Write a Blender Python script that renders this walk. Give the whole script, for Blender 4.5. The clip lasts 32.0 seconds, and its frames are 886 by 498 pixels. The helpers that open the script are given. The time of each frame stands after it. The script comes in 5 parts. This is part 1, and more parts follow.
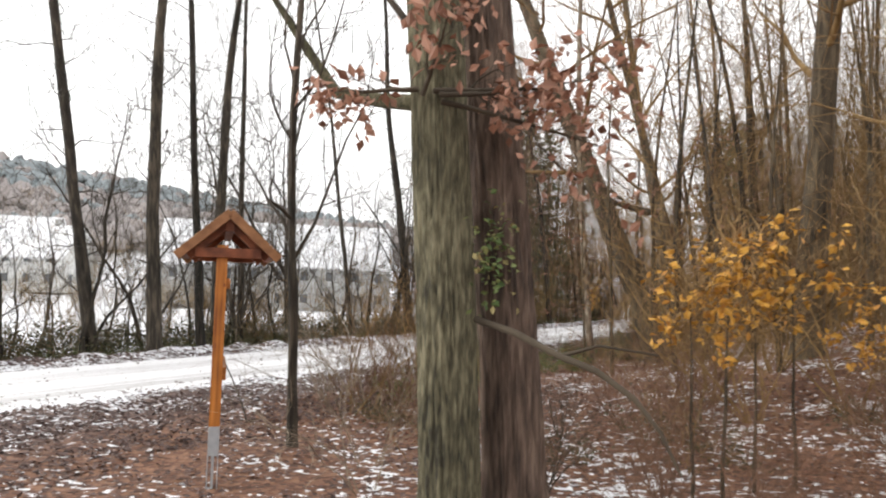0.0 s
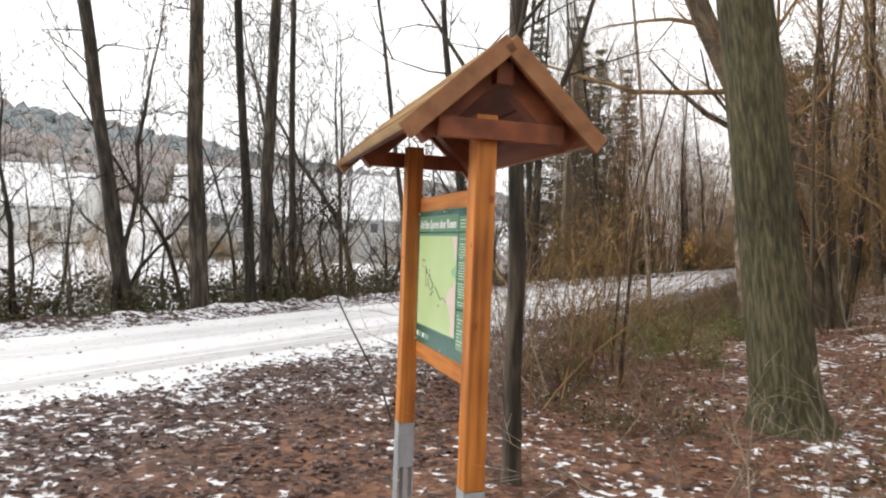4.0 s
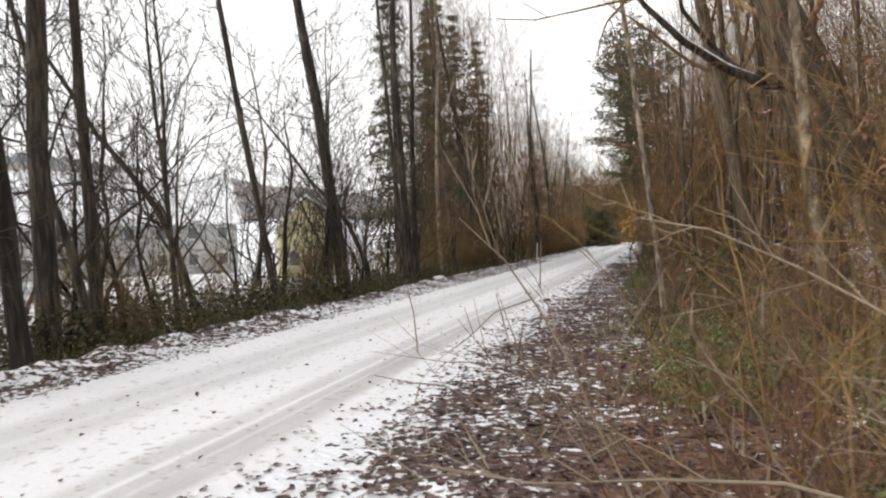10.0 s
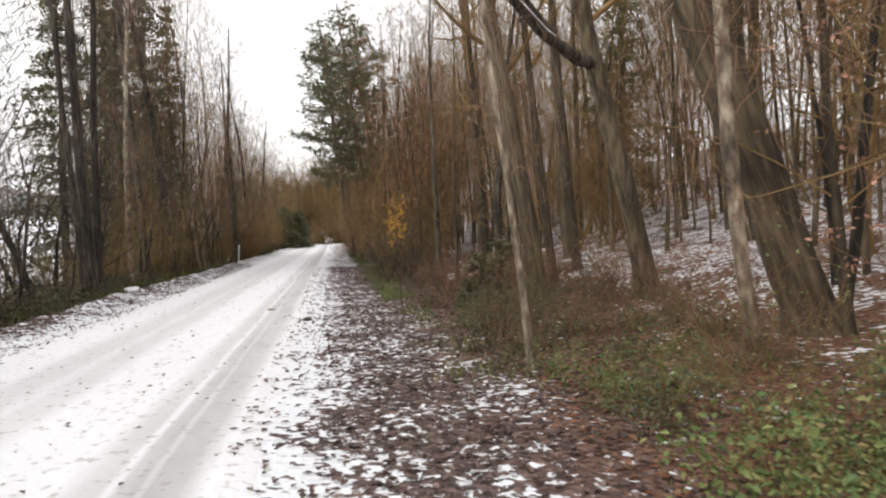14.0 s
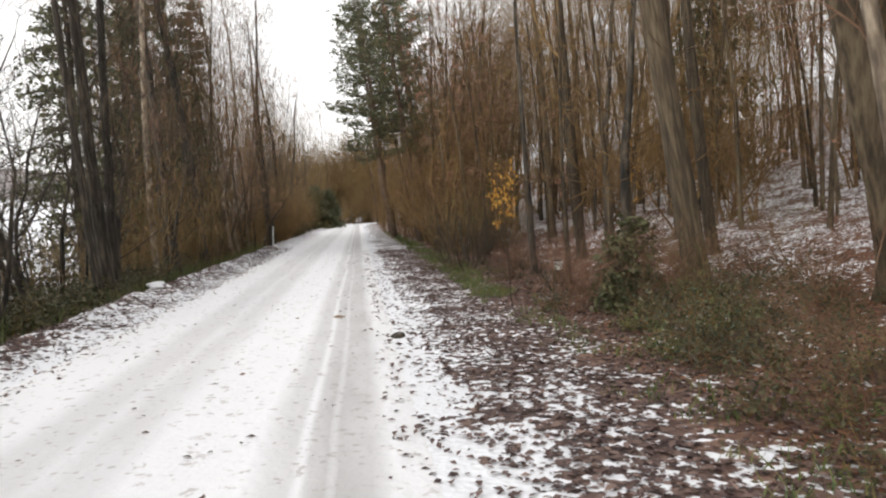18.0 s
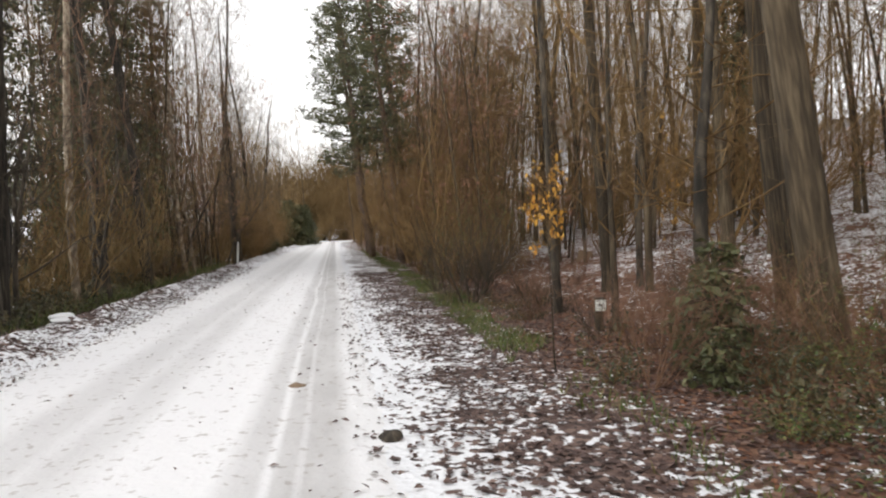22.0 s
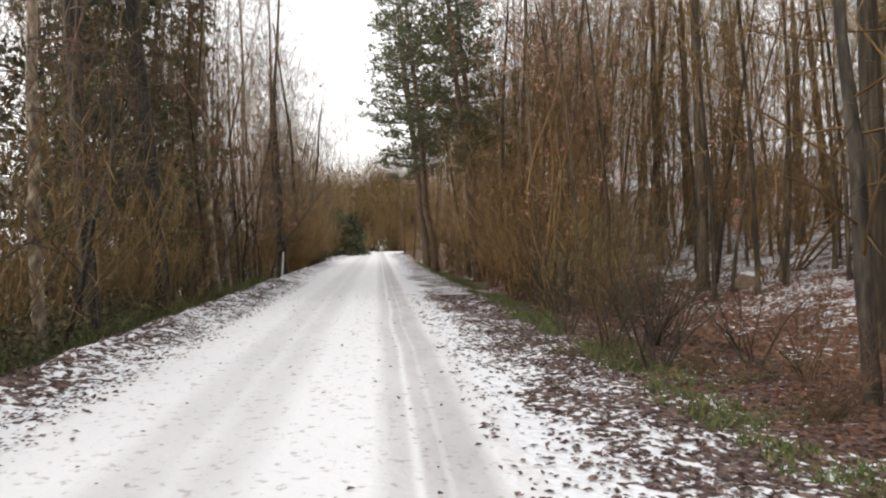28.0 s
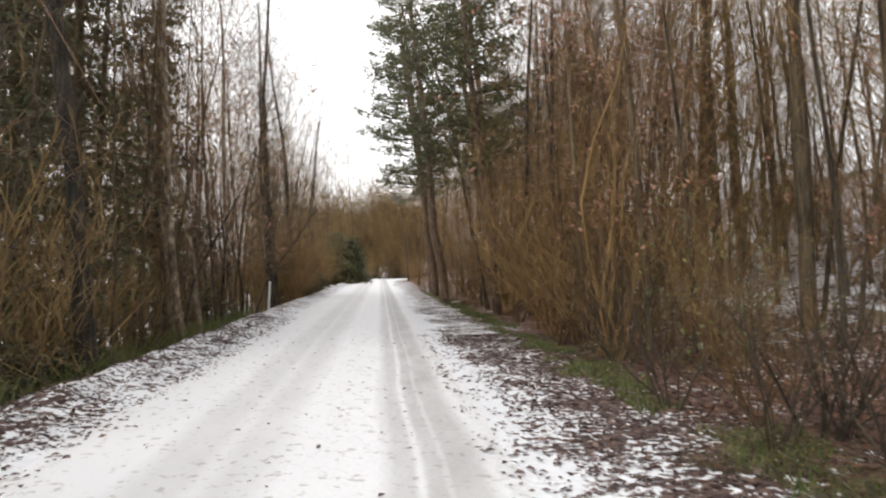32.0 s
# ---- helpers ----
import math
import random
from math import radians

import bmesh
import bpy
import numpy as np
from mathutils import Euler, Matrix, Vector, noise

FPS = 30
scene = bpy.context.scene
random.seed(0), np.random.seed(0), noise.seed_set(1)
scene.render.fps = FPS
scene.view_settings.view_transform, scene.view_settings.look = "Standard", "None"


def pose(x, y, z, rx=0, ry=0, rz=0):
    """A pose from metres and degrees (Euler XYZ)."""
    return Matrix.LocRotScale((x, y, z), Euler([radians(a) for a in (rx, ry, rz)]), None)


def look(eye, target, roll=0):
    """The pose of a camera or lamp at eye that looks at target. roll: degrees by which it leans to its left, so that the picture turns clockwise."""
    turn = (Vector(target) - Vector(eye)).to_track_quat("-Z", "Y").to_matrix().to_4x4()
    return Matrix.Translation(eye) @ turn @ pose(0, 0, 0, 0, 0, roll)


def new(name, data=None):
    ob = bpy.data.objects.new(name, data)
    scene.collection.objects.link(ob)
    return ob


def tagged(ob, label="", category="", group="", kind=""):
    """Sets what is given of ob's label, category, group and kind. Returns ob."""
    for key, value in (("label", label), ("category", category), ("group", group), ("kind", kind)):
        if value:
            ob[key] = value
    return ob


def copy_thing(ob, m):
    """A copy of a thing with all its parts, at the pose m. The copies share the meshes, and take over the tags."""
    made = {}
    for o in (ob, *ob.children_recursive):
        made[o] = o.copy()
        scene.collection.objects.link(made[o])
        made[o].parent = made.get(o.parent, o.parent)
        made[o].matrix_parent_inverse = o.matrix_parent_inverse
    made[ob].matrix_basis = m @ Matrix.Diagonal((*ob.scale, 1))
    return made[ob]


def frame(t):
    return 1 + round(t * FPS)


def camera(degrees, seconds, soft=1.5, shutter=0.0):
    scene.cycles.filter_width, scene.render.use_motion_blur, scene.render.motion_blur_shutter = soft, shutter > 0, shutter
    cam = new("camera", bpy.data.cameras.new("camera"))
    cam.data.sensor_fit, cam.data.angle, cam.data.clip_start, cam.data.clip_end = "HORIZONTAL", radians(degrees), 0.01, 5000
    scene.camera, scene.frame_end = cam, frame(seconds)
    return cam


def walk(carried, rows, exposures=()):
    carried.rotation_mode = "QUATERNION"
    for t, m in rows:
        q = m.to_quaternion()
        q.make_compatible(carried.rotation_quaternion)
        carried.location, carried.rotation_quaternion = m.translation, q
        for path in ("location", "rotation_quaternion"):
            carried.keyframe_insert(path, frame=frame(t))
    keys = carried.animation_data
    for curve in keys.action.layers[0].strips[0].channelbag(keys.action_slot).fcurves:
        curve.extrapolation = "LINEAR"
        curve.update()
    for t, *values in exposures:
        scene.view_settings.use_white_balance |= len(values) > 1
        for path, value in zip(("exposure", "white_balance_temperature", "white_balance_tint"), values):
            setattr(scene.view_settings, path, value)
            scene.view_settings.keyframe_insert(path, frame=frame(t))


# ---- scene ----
cam = camera(65, 32.0, soft=2.1, shutter=0.35)
PATH = [
    (0, (6.082, -5.227, 1.907), (5.046, -3.521, 2.026), 1.7),
    (0.5, (5.689, -4.951, 1.900), (4.618, -3.266, 2.009), 1.5),
    (1, (5.257, -4.706, 1.884), (4.175, -3.027, 1.989), 1.7),
    (1.5, (4.809, -4.501, 1.856), (3.679, -2.852, 1.931), 1.0),
    (2, (4.293, -4.328, 1.826), (3.012, -2.795, 1.931), 0.5),
    (2.5, (3.805, -4.153, 1.739), (2.583, -2.571, 1.812), -0.3),
    (4.5, (1.917, -3.176, 1.677), (0.924, -1.441, 1.666), 1.9),
    (5, (1.506, -2.911, 1.656), (0.583, -1.139, 1.740), 1.1),
    (5.5, (1.141, -2.640, 1.658), (0.351, -0.809, 1.801), 1.1),
    (6, (0.791, -2.375, 1.672), (0.290, -0.443, 1.809), -1.0),
    (6.5, (0.462, -2.121, 1.650), (0.140, -0.152, 1.784), 0.3),
    (7, (0.152, -1.857, 1.621), (-0.076, 0.128, 1.716), 0.5),
    (7.5, (-0.168, -1.582, 1.592), (-0.397, 0.404, 1.643), 1.6),
    (8, (-0.448, -1.249, 1.578), (-0.649, 0.741, 1.587), 1.1),
    (8.5, (-0.810, -0.753, 1.602), (-1.274, 1.192, 1.567), -1.2),
    (9, (-1.210, -0.157, 1.605), (-1.748, 1.768, 1.562), -1.4),
    (9.5, (-1.612, 0.469, 1.597), (-2.206, 2.379, 1.600), -0.9),
    (10, (-1.996, 1.079, 1.592), (-2.579, 2.992, 1.566), -1.9),
    (10.5, (-2.344, 1.642, 1.587), (-2.745, 3.600, 1.547), -1.0),
    (11, (-2.659, 2.145, 1.588), (-2.984, 4.117, 1.524), -1.2),
    (11.5, (-2.918, 2.603, 1.597), (-3.089, 4.593, 1.491), -2.0),
    (12, (-3.157, 3.052, 1.606), (-3.228, 5.047, 1.491), -1.2),
    (12.5, (-3.366, 3.503, 1.594), (-3.241, 5.497, 1.494), -1.5),
    (13, (-3.591, 3.964, 1.592), (-3.367, 5.950, 1.520), -1.0),
    (13.5, (-3.822, 4.427, 1.588), (-3.523, 6.404, 1.542), -1.4),
    (15.5, (-4.664, 6.463, 1.641), (-4.345, 8.436, 1.572), -1.3),
    (16, (-4.781, 6.971, 1.661), (-4.497, 8.949, 1.568), -1.8),
    (16.5, (-4.884, 7.485, 1.664), (-4.662, 9.470, 1.563), -2.1),
    (17, (-4.944, 8.012, 1.664), (-4.709, 9.997, 1.592), -3.0),
    (17.5, (-4.997, 8.570, 1.650), (-4.785, 10.557, 1.570), -2.0),
    (18, (-5.040, 9.111, 1.642), (-4.802, 11.094, 1.533), -2.3),
    (18.5, (-5.064, 9.623, 1.641), (-4.785, 11.599, 1.508), -1.9),
    (19, (-5.094, 10.117, 1.634), (-4.824, 12.096, 1.531), -1.9),
    (19.5, (-5.074, 10.582, 1.631), (-4.754, 12.556, 1.572), -2.1),
    (20, (-5.067, 11.043, 1.618), (-4.770, 13.020, 1.569), -1.8),
    (20.5, (-5.018, 11.489, 1.616), (-4.672, 13.458, 1.598), -2.3),
    (21, (-5.002, 11.926, 1.622), (-4.704, 13.904, 1.606), -1.5),
    (21.5, (-4.972, 12.384, 1.626), (-4.651, 14.358, 1.606), -2.0),
    (22, (-4.994, 12.857, 1.627), (-4.686, 14.833, 1.571), -1.0),
    (22.5, (-5.049, 13.333, 1.640), (-4.797, 15.315, 1.567), -1.4),
    (23, (-5.110, 13.795, 1.651), (-4.907, 15.784, 1.590), -1.0),
    (23.5, (-5.277, 14.273, 1.641), (-5.220, 16.272, 1.635), -0.6),
    (24, (-5.413, 14.758, 1.635), (-5.407, 16.758, 1.647), -1.0),
    (24.5, (-5.581, 15.229, 1.634), (-5.684, 17.226, 1.671), -0.4),
    (25, (-5.648, 15.673, 1.612), (-5.714, 17.671, 1.620), -1.6),
    (25.5, (-5.709, 16.135, 1.595), (-5.752, 18.134, 1.577), -1.5),
    (26, (-5.749, 16.595, 1.611), (-5.742, 18.594, 1.574), -2.2),
    (26.5, (-5.751, 17.093, 1.630), (-5.626, 19.089, 1.625), -0.4),
    (28.5, (-5.797, 19.329, 1.620), (-5.580, 21.317, 1.582), 0.2),
    (29, (-5.826, 19.894, 1.619), (-5.547, 21.873, 1.563), -0.6),
    (29.5, (-5.798, 20.469, 1.631), (-5.649, 22.463, 1.606), -0.5),
    (30, (-5.789, 20.986, 1.642), (-5.623, 22.979, 1.615), -1.3),
    (30.5, (-5.770, 21.488, 1.638), (-5.520, 23.472, 1.610), -1.1),
    (31, (-5.768, 21.985, 1.642), (-5.536, 23.971, 1.615), -0.8),
    (31.5, (-5.742, 22.519, 1.638), (-5.476, 24.501, 1.647), -1.2),
    (32, (-5.758, 23.057, 1.622), (-5.578, 25.048, 1.678), -0.1),
]
walk(cam, [(t, look(eye, target, roll)) for t, eye, target, roll in PATH], [(0, 0.46), (2, 0.36), (5, 0.38), (9, 0.28), (10, 0.2), (12, 0.28), (14, 0.42), (17, 0.36), (23, 0.36), (27, 0.42), (32, 0.52)])

# ---- world, sun, exposure ----
world = bpy.data.worlds.new("overcast_sky")
scene.world = world
world.use_nodes = True
wn, wl = world.node_tree.nodes, world.node_tree.links
wn.clear()
sky = wn.new("ShaderNodeTexSky")
sky.sky_type, sky.sun_disc = "NISHITA", False
sky.sun_elevation, sky.sun_rotation = radians(24), radians(235)
sky.dust_density, sky.air_density, sky.ozone_density = 4.0, 1.0, 1.0
grey = wn.new("ShaderNodeHueSaturation")
grey.inputs["Saturation"].default_value = 0.12
bg = wn.new("ShaderNodeBackground")
bg.inputs["Strength"].default_value = 0.15
wout = wn.new("ShaderNodeOutputWorld")
veil = wn.new("ShaderNodeMix")  # even cloud cover over the sky's own gradient
veil.data_type = "RGBA"
veil.inputs[0].default_value, veil.inputs[7].default_value = 0.75, (9.8, 9.7, 9.65, 1)
wl.new(sky.outputs["Color"], grey.inputs["Color"])
wl.new(grey.outputs["Color"], veil.inputs[6])
wl.new(veil.outputs[2], bg.inputs["Color"])
wl.new(bg.outputs["Background"], wout.inputs["Surface"])
sun = new("sun", bpy.data.lights.new("sun", "SUN"))
sun.data.energy, sun.data.angle, sun.data.color = 1.0, radians(20), (1.0, 0.96, 0.9)
sun.matrix_world = look((20 * math.sin(radians(235)), 20 * math.cos(radians(235)), 20 * math.tan(radians(24))), (0, 0, 0))

# ---- materials ----
MATS = {}


def mat(name, ramp, scale=8.0, stretch=(1, 1, 1), rough=0.8, bump=0.3, bscale=None, metal=0.0, fine=6.0, big=0.7, rnd=0.0, detail=6.0, span=(0.3, 0.7)):
    """A two-scale noise material: ramp of colours, bump, per-object variation."""
    m = bpy.data.materials.new(name)
    m.use_nodes = True
    nt = m.node_tree
    n, l = nt.nodes, nt.links
    b = n["Principled BSDF"]
    co = n.new("ShaderNodeTexCoord")
    mp = n.new("ShaderNodeMapping")
    mp.inputs["Scale"].default_value = stretch
    l.new(co.outputs["Object"], mp.inputs["Vector"])
    n1 = n.new("ShaderNodeTexNoise")
    n1.inputs["Scale"].default_value, n1.inputs["Detail"].default_value = scale, detail
    n2 = n.new("ShaderNodeTexNoise")
    n2.inputs["Scale"].default_value, n2.inputs["Detail"].default_value = big, 2.0
    l.new(mp.outputs["Vector"], n1.inputs["Vector"])
    l.new(co.outputs["Object"], n2.inputs["Vector"])
    mix = n.new("ShaderNodeMix")
    mix.inputs[0].default_value = 0.35
    l.new(n1.outputs["Fac"], mix.inputs[2])
    l.new(n2.outputs["Fac"], mix.inputs[3])
    fac = mix.outputs[0]
    if rnd:
        info = n.new("ShaderNodeObjectInfo")
        ma = n.new("ShaderNodeMath")
        ma.operation = "MULTIPLY_ADD"
        ma.inputs[1].default_value, ma.inputs[2].default_value = rnd, -rnd / 2
        l.new(info.outputs["Random"], ma.inputs[0])
        ad = n.new("ShaderNodeMath")
        ad.operation = "ADD"
        l.new(fac, ad.inputs[0])
        l.new(ma.outputs[0], ad.inputs[1])
        fac = ad.outputs[0]
    cr = n.new("ShaderNodeValToRGB")
    el = cr.color_ramp.elements
    while len(el) < len(ramp):
        el.new(0.5)
    for k, (e, c) in enumerate(zip(el, ramp)):
        e.position, e.color = span[0] + (span[1] - span[0]) * k / max(1, len(ramp) - 1), (*c, 1)
    l.new(fac, cr.inputs["Fac"])
    l.new(cr.outputs["Color"], b.inputs["Base Color"])
    b.inputs["Roughness"].default_value, b.inputs["Metallic"].default_value = rough, metal
    if bump:
        n3 = n.new("ShaderNodeTexNoise")
        n3.inputs["Scale"].default_value, n3.inputs["Detail"].default_value = bscale or scale * 2, 5.0
        l.new(mp.outputs["Vector"], n3.inputs["Vector"])
        bp = n.new("ShaderNodeBump")
        bp.inputs["Strength"].default_value, bp.inputs["Distance"].default_value = bump, 0.02
        l.new(n3.outputs["Fac"], bp.inputs["Height"])
        l.new(bp.outputs["Normal"], b.inputs["Normal"])
    MATS[name] = m
    return m


def leafmat(name, ramp, rough=0.6):
    """Leaves: each island takes its own tone from the ramp."""
    m = bpy.data.materials.new(name)
    m.use_nodes = True
    n, l = m.node_tree.nodes, m.node_tree.links
    b = n["Principled BSDF"]
    ge = n.new("ShaderNodeNewGeometry")
    cr = n.new("ShaderNodeValToRGB")
    el = cr.color_ramp.elements
    while len(el) < len(ramp):
        el.new(0.5)
    for k, (e, c) in enumerate(zip(el, ramp)):
        e.position, e.color = k / max(1, len(ramp) - 1), (*c, 1)
    l.new(ge.outputs["Random Per Island"], cr.inputs["Fac"])
    l.new(cr.outputs["Color"], b.inputs["Base Color"])
    b.inputs["Roughness"].default_value = rough
    MATS[name] = m
    return m


mat("bark_oak", [(0.03, 0.027, 0.016), (0.1, 0.09, 0.052), (0.2, 0.18, 0.112)], 34, (1, 1, 0.22), 0.9, 1.0, 50, big=1.6, span=(0.37, 0.63))
mat("bark_mossy", [(0.03, 0.027, 0.014), (0.07, 0.064, 0.03), (0.14, 0.118, 0.07)], 30, (1, 1, 0.2), 0.95, 1.0, 28, span=(0.37, 0.63))
mat("bark_brown", [(0.035, 0.023, 0.016), (0.1, 0.066, 0.048), (0.19, 0.135, 0.1)], 22, (1, 1, 0.18), 0.9, 1.0, 30, span=(0.37, 0.63))
mat("bark_dark", [(0.011, 0.009, 0.006), (0.04, 0.032, 0.023), (0.115, 0.092, 0.066)], 11, (1, 1, 0.2), 0.9, 0.9, 26, rnd=0.15, span=(0.37, 0.63))
mat("bark_grey", [(0.027, 0.02, 0.0115), (0.069, 0.05, 0.029), (0.155, 0.119, 0.073)], 11, (1, 1, 0.16), 0.9, 1.0, 26, rnd=0.15, span=(0.37, 0.63))
mat("bark_pale", [(0.05, 0.036, 0.026), (0.19, 0.145, 0.1), (0.42, 0.35, 0.26)], 9, (1, 1, 0.5), 0.8, 0.6, 18, span=(0.37, 0.63))
mat("twig_brown", [(0.102, 0.057, 0.018), (0.205, 0.122, 0.041), (0.33, 0.207, 0.086)], 3, (1, 1, 1), 0.8, 0, rnd=0.3)
mat("twig_pale", [(0.16, 0.12, 0.085), (0.3, 0.24, 0.17), (0.42, 0.35, 0.27)], 3, (1, 1, 1), 0.8, 0, rnd=0.2)
mat("twig_dark", [(0.022, 0.016, 0.01), (0.05, 0.037, 0.023), (0.09, 0.069, 0.045)], 3, (1, 1, 1), 0.85, 0, rnd=0.2)
mat("twig_red", [(0.085, 0.042, 0.024), (0.165, 0.088, 0.05), (0.25, 0.145, 0.09)], 3, (1, 1, 1), 0.8, 0, rnd=0.2)
mat("far_twig", [(0.112, 0.068, 0.025), (0.184, 0.119, 0.046), (0.257, 0.175, 0.075)], 1.2, (1, 1, 1), 0.9, 0)
leafmat("leaf_brown", [(0.16, 0.07, 0.04), (0.33, 0.16, 0.10), (0.46, 0.25, 0.17)])
leafmat("leaf_yellow", [(0.5, 0.25, 0.03), (0.62, 0.34, 0.05), (0.4, 0.17, 0.025)])
leafmat("leaf_green", [(0.05, 0.09, 0.02), (0.09, 0.14, 0.035), (0.17, 0.2, 0.06), (0.22, 0.16, 0.06)])
leafmat("leaf_bramble", [(0.026, 0.042, 0.02), (0.05, 0.066, 0.03), (0.085, 0.084, 0.04), (0.1, 0.075, 0.045)])
leafmat("leaf_bank", [(0.022, 0.024, 0.009), (0.05, 0.052, 0.018), (0.09, 0.078, 0.03), (0.1, 0.07, 0.034)])
leafmat("needles", [(0.042, 0.05, 0.018), (0.08, 0.088, 0.034), (0.128, 0.122, 0.05)])
leafmat("litter_leaf", [(0.045, 0.025, 0.022), (0.085, 0.05, 0.043), (0.15, 0.094, 0.08), (0.06, 0.033, 0.027), (0.24, 0.16, 0.13)])
leafmat("litter_rust", [(0.12, 0.045, 0.02), (0.22, 0.088, 0.04), (0.08, 0.036, 0.02), (0.27, 0.13, 0.066)])
leafmat("grass_green", [(0.045, 0.085, 0.016), (0.08, 0.125, 0.026), (0.13, 0.145, 0.036), (0.2, 0.165, 0.065)])
# pale distance haze is painted into both hill colours; the scene has no fog
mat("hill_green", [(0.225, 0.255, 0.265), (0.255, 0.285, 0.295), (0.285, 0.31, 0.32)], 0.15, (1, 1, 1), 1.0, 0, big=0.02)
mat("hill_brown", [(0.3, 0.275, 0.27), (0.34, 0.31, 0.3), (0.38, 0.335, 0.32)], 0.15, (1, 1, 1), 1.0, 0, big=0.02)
mat("snow", [(0.74, 0.75, 0.78), (0.82, 0.83, 0.85), (0.86, 0.86, 0.87)], 3, (1, 1, 1), 0.6, 0.35, 30)
mat("larch", [(0.2, 0.058, 0.008), (0.41, 0.138, 0.018), (0.6, 0.225, 0.04)], 26, (1, 1, 0.06), 0.55, 0.12, 30, span=(0.34, 0.66), big=3.0)
mat("larch_beam", [(0.21, 0.062, 0.009), (0.42, 0.142, 0.02), (0.61, 0.23, 0.042)], 26, (0.06, 1, 1), 0.55, 0.12, 30, span=(0.34, 0.66), big=3.0)
mat("larch_fascia", [(0.17, 0.072, 0.028), (0.28, 0.125, 0.05), (0.38, 0.18, 0.078)], 30, (1, 0.35, 0.35), 0.6, 0.12, 40, big=2.0)
mat("knot_wood", [(0.2, 0.056, 0.012), (0.28, 0.085, 0.018)], 40, (1, 1, 1), 0.6, 0)
mat("roof_board", [(0.22, 0.13, 0.055), (0.36, 0.235, 0.11), (0.5, 0.36, 0.2)], 6, (0.05, 1, 1), 0.75, 0.3, 30, span=(0.4, 0.6), big=3.0)
# larch darkened in its base colour to stand for shade under the roof
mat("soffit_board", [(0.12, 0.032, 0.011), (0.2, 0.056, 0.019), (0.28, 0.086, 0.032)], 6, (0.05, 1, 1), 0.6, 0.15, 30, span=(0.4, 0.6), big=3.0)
mat("zinc", [(0.38, 0.42, 0.45), (0.48, 0.52, 0.55), (0.56, 0.6, 0.62)], 14, (1, 1, 1), 0.45, 0.1, 40, metal=0.6)
mat("board_green", [(0.008, 0.075, 0.055), (0.01, 0.09, 0.065), (0.014, 0.105, 0.075)], 2, (1, 1, 1), 0.25, 0)
mat("board_sage", [(0.09, 0.2, 0.12), (0.11, 0.23, 0.14), (0.13, 0.26, 0.16)], 2, (1, 1, 1), 0.25, 0)
mat("map_green", [(0.36, 0.49, 0.21), (0.42, 0.55, 0.26), (0.47, 0.59, 0.31)], 1.5, (1, 1, 1), 0.25, 0, big=3)
mat("map_pink", [(0.54, 0.5, 0.36), (0.63, 0.5, 0.46), (0.7, 0.55, 0.52)], 30, (1, 1, 1), 0.25, 0, big=5)
mat("map_sage", [(0.24, 0.42, 0.24), (0.3, 0.48, 0.29)], 20, (1, 1, 1), 0.25, 0)
mat("print_white", [(0.75, 0.78, 0.74), (0.8, 0.82, 0.78)], 2, (1, 1, 1), 0.3, 0)
mat("print_dark", [(0.01, 0.03, 0.02), (0.02, 0.04, 0.03)], 2, (1, 1, 1), 0.3, 0)
mat("print_pale", [(0.4, 0.52, 0.38), (0.5, 0.6, 0.45)], 2, (1, 1, 1), 0.3, 0)
mat("print_lime", [(0.25, 0.45, 0.04), (0.32, 0.52, 0.06)], 2, (1, 1, 1), 0.3, 0)
mat("steel", [(0.5, 0.5, 0.5), (0.65, 0.65, 0.65)], 20, (1, 1, 1), 0.3, 0, metal=1.0)
mat("plaster_white", [(0.5, 0.5, 0.48), (0.6, 0.6, 0.58), (0.68, 0.68, 0.66)], 0.6, (1, 1, 1), 0.9, 0.1)
mat("plaster_yellow", [(0.5, 0.45, 0.26), (0.6, 0.55, 0.33), (0.66, 0.6, 0.38)], 0.6, (1, 1, 1), 0.9, 0.1)
mat("plaster_grey", [(0.3, 0.3, 0.3), (0.38, 0.38, 0.37), (0.45, 0.45, 0.43)], 0.6, (1, 1, 1), 0.9, 0.1)
mat("window_glass", [(0.1, 0.11, 0.12), (0.16, 0.17, 0.18)], 1, (1, 1, 1), 0.15, 0)
mat("timber_dark", [(0.05, 0.035, 0.025), (0.09, 0.065, 0.045)], 5, (1, 1, 0.2), 0.8, 0.2)
mat("stump_wood", [(0.16, 0.11, 0.07), (0.28, 0.2, 0.13)], 12, (1, 1, 1), 0.85, 0.4)


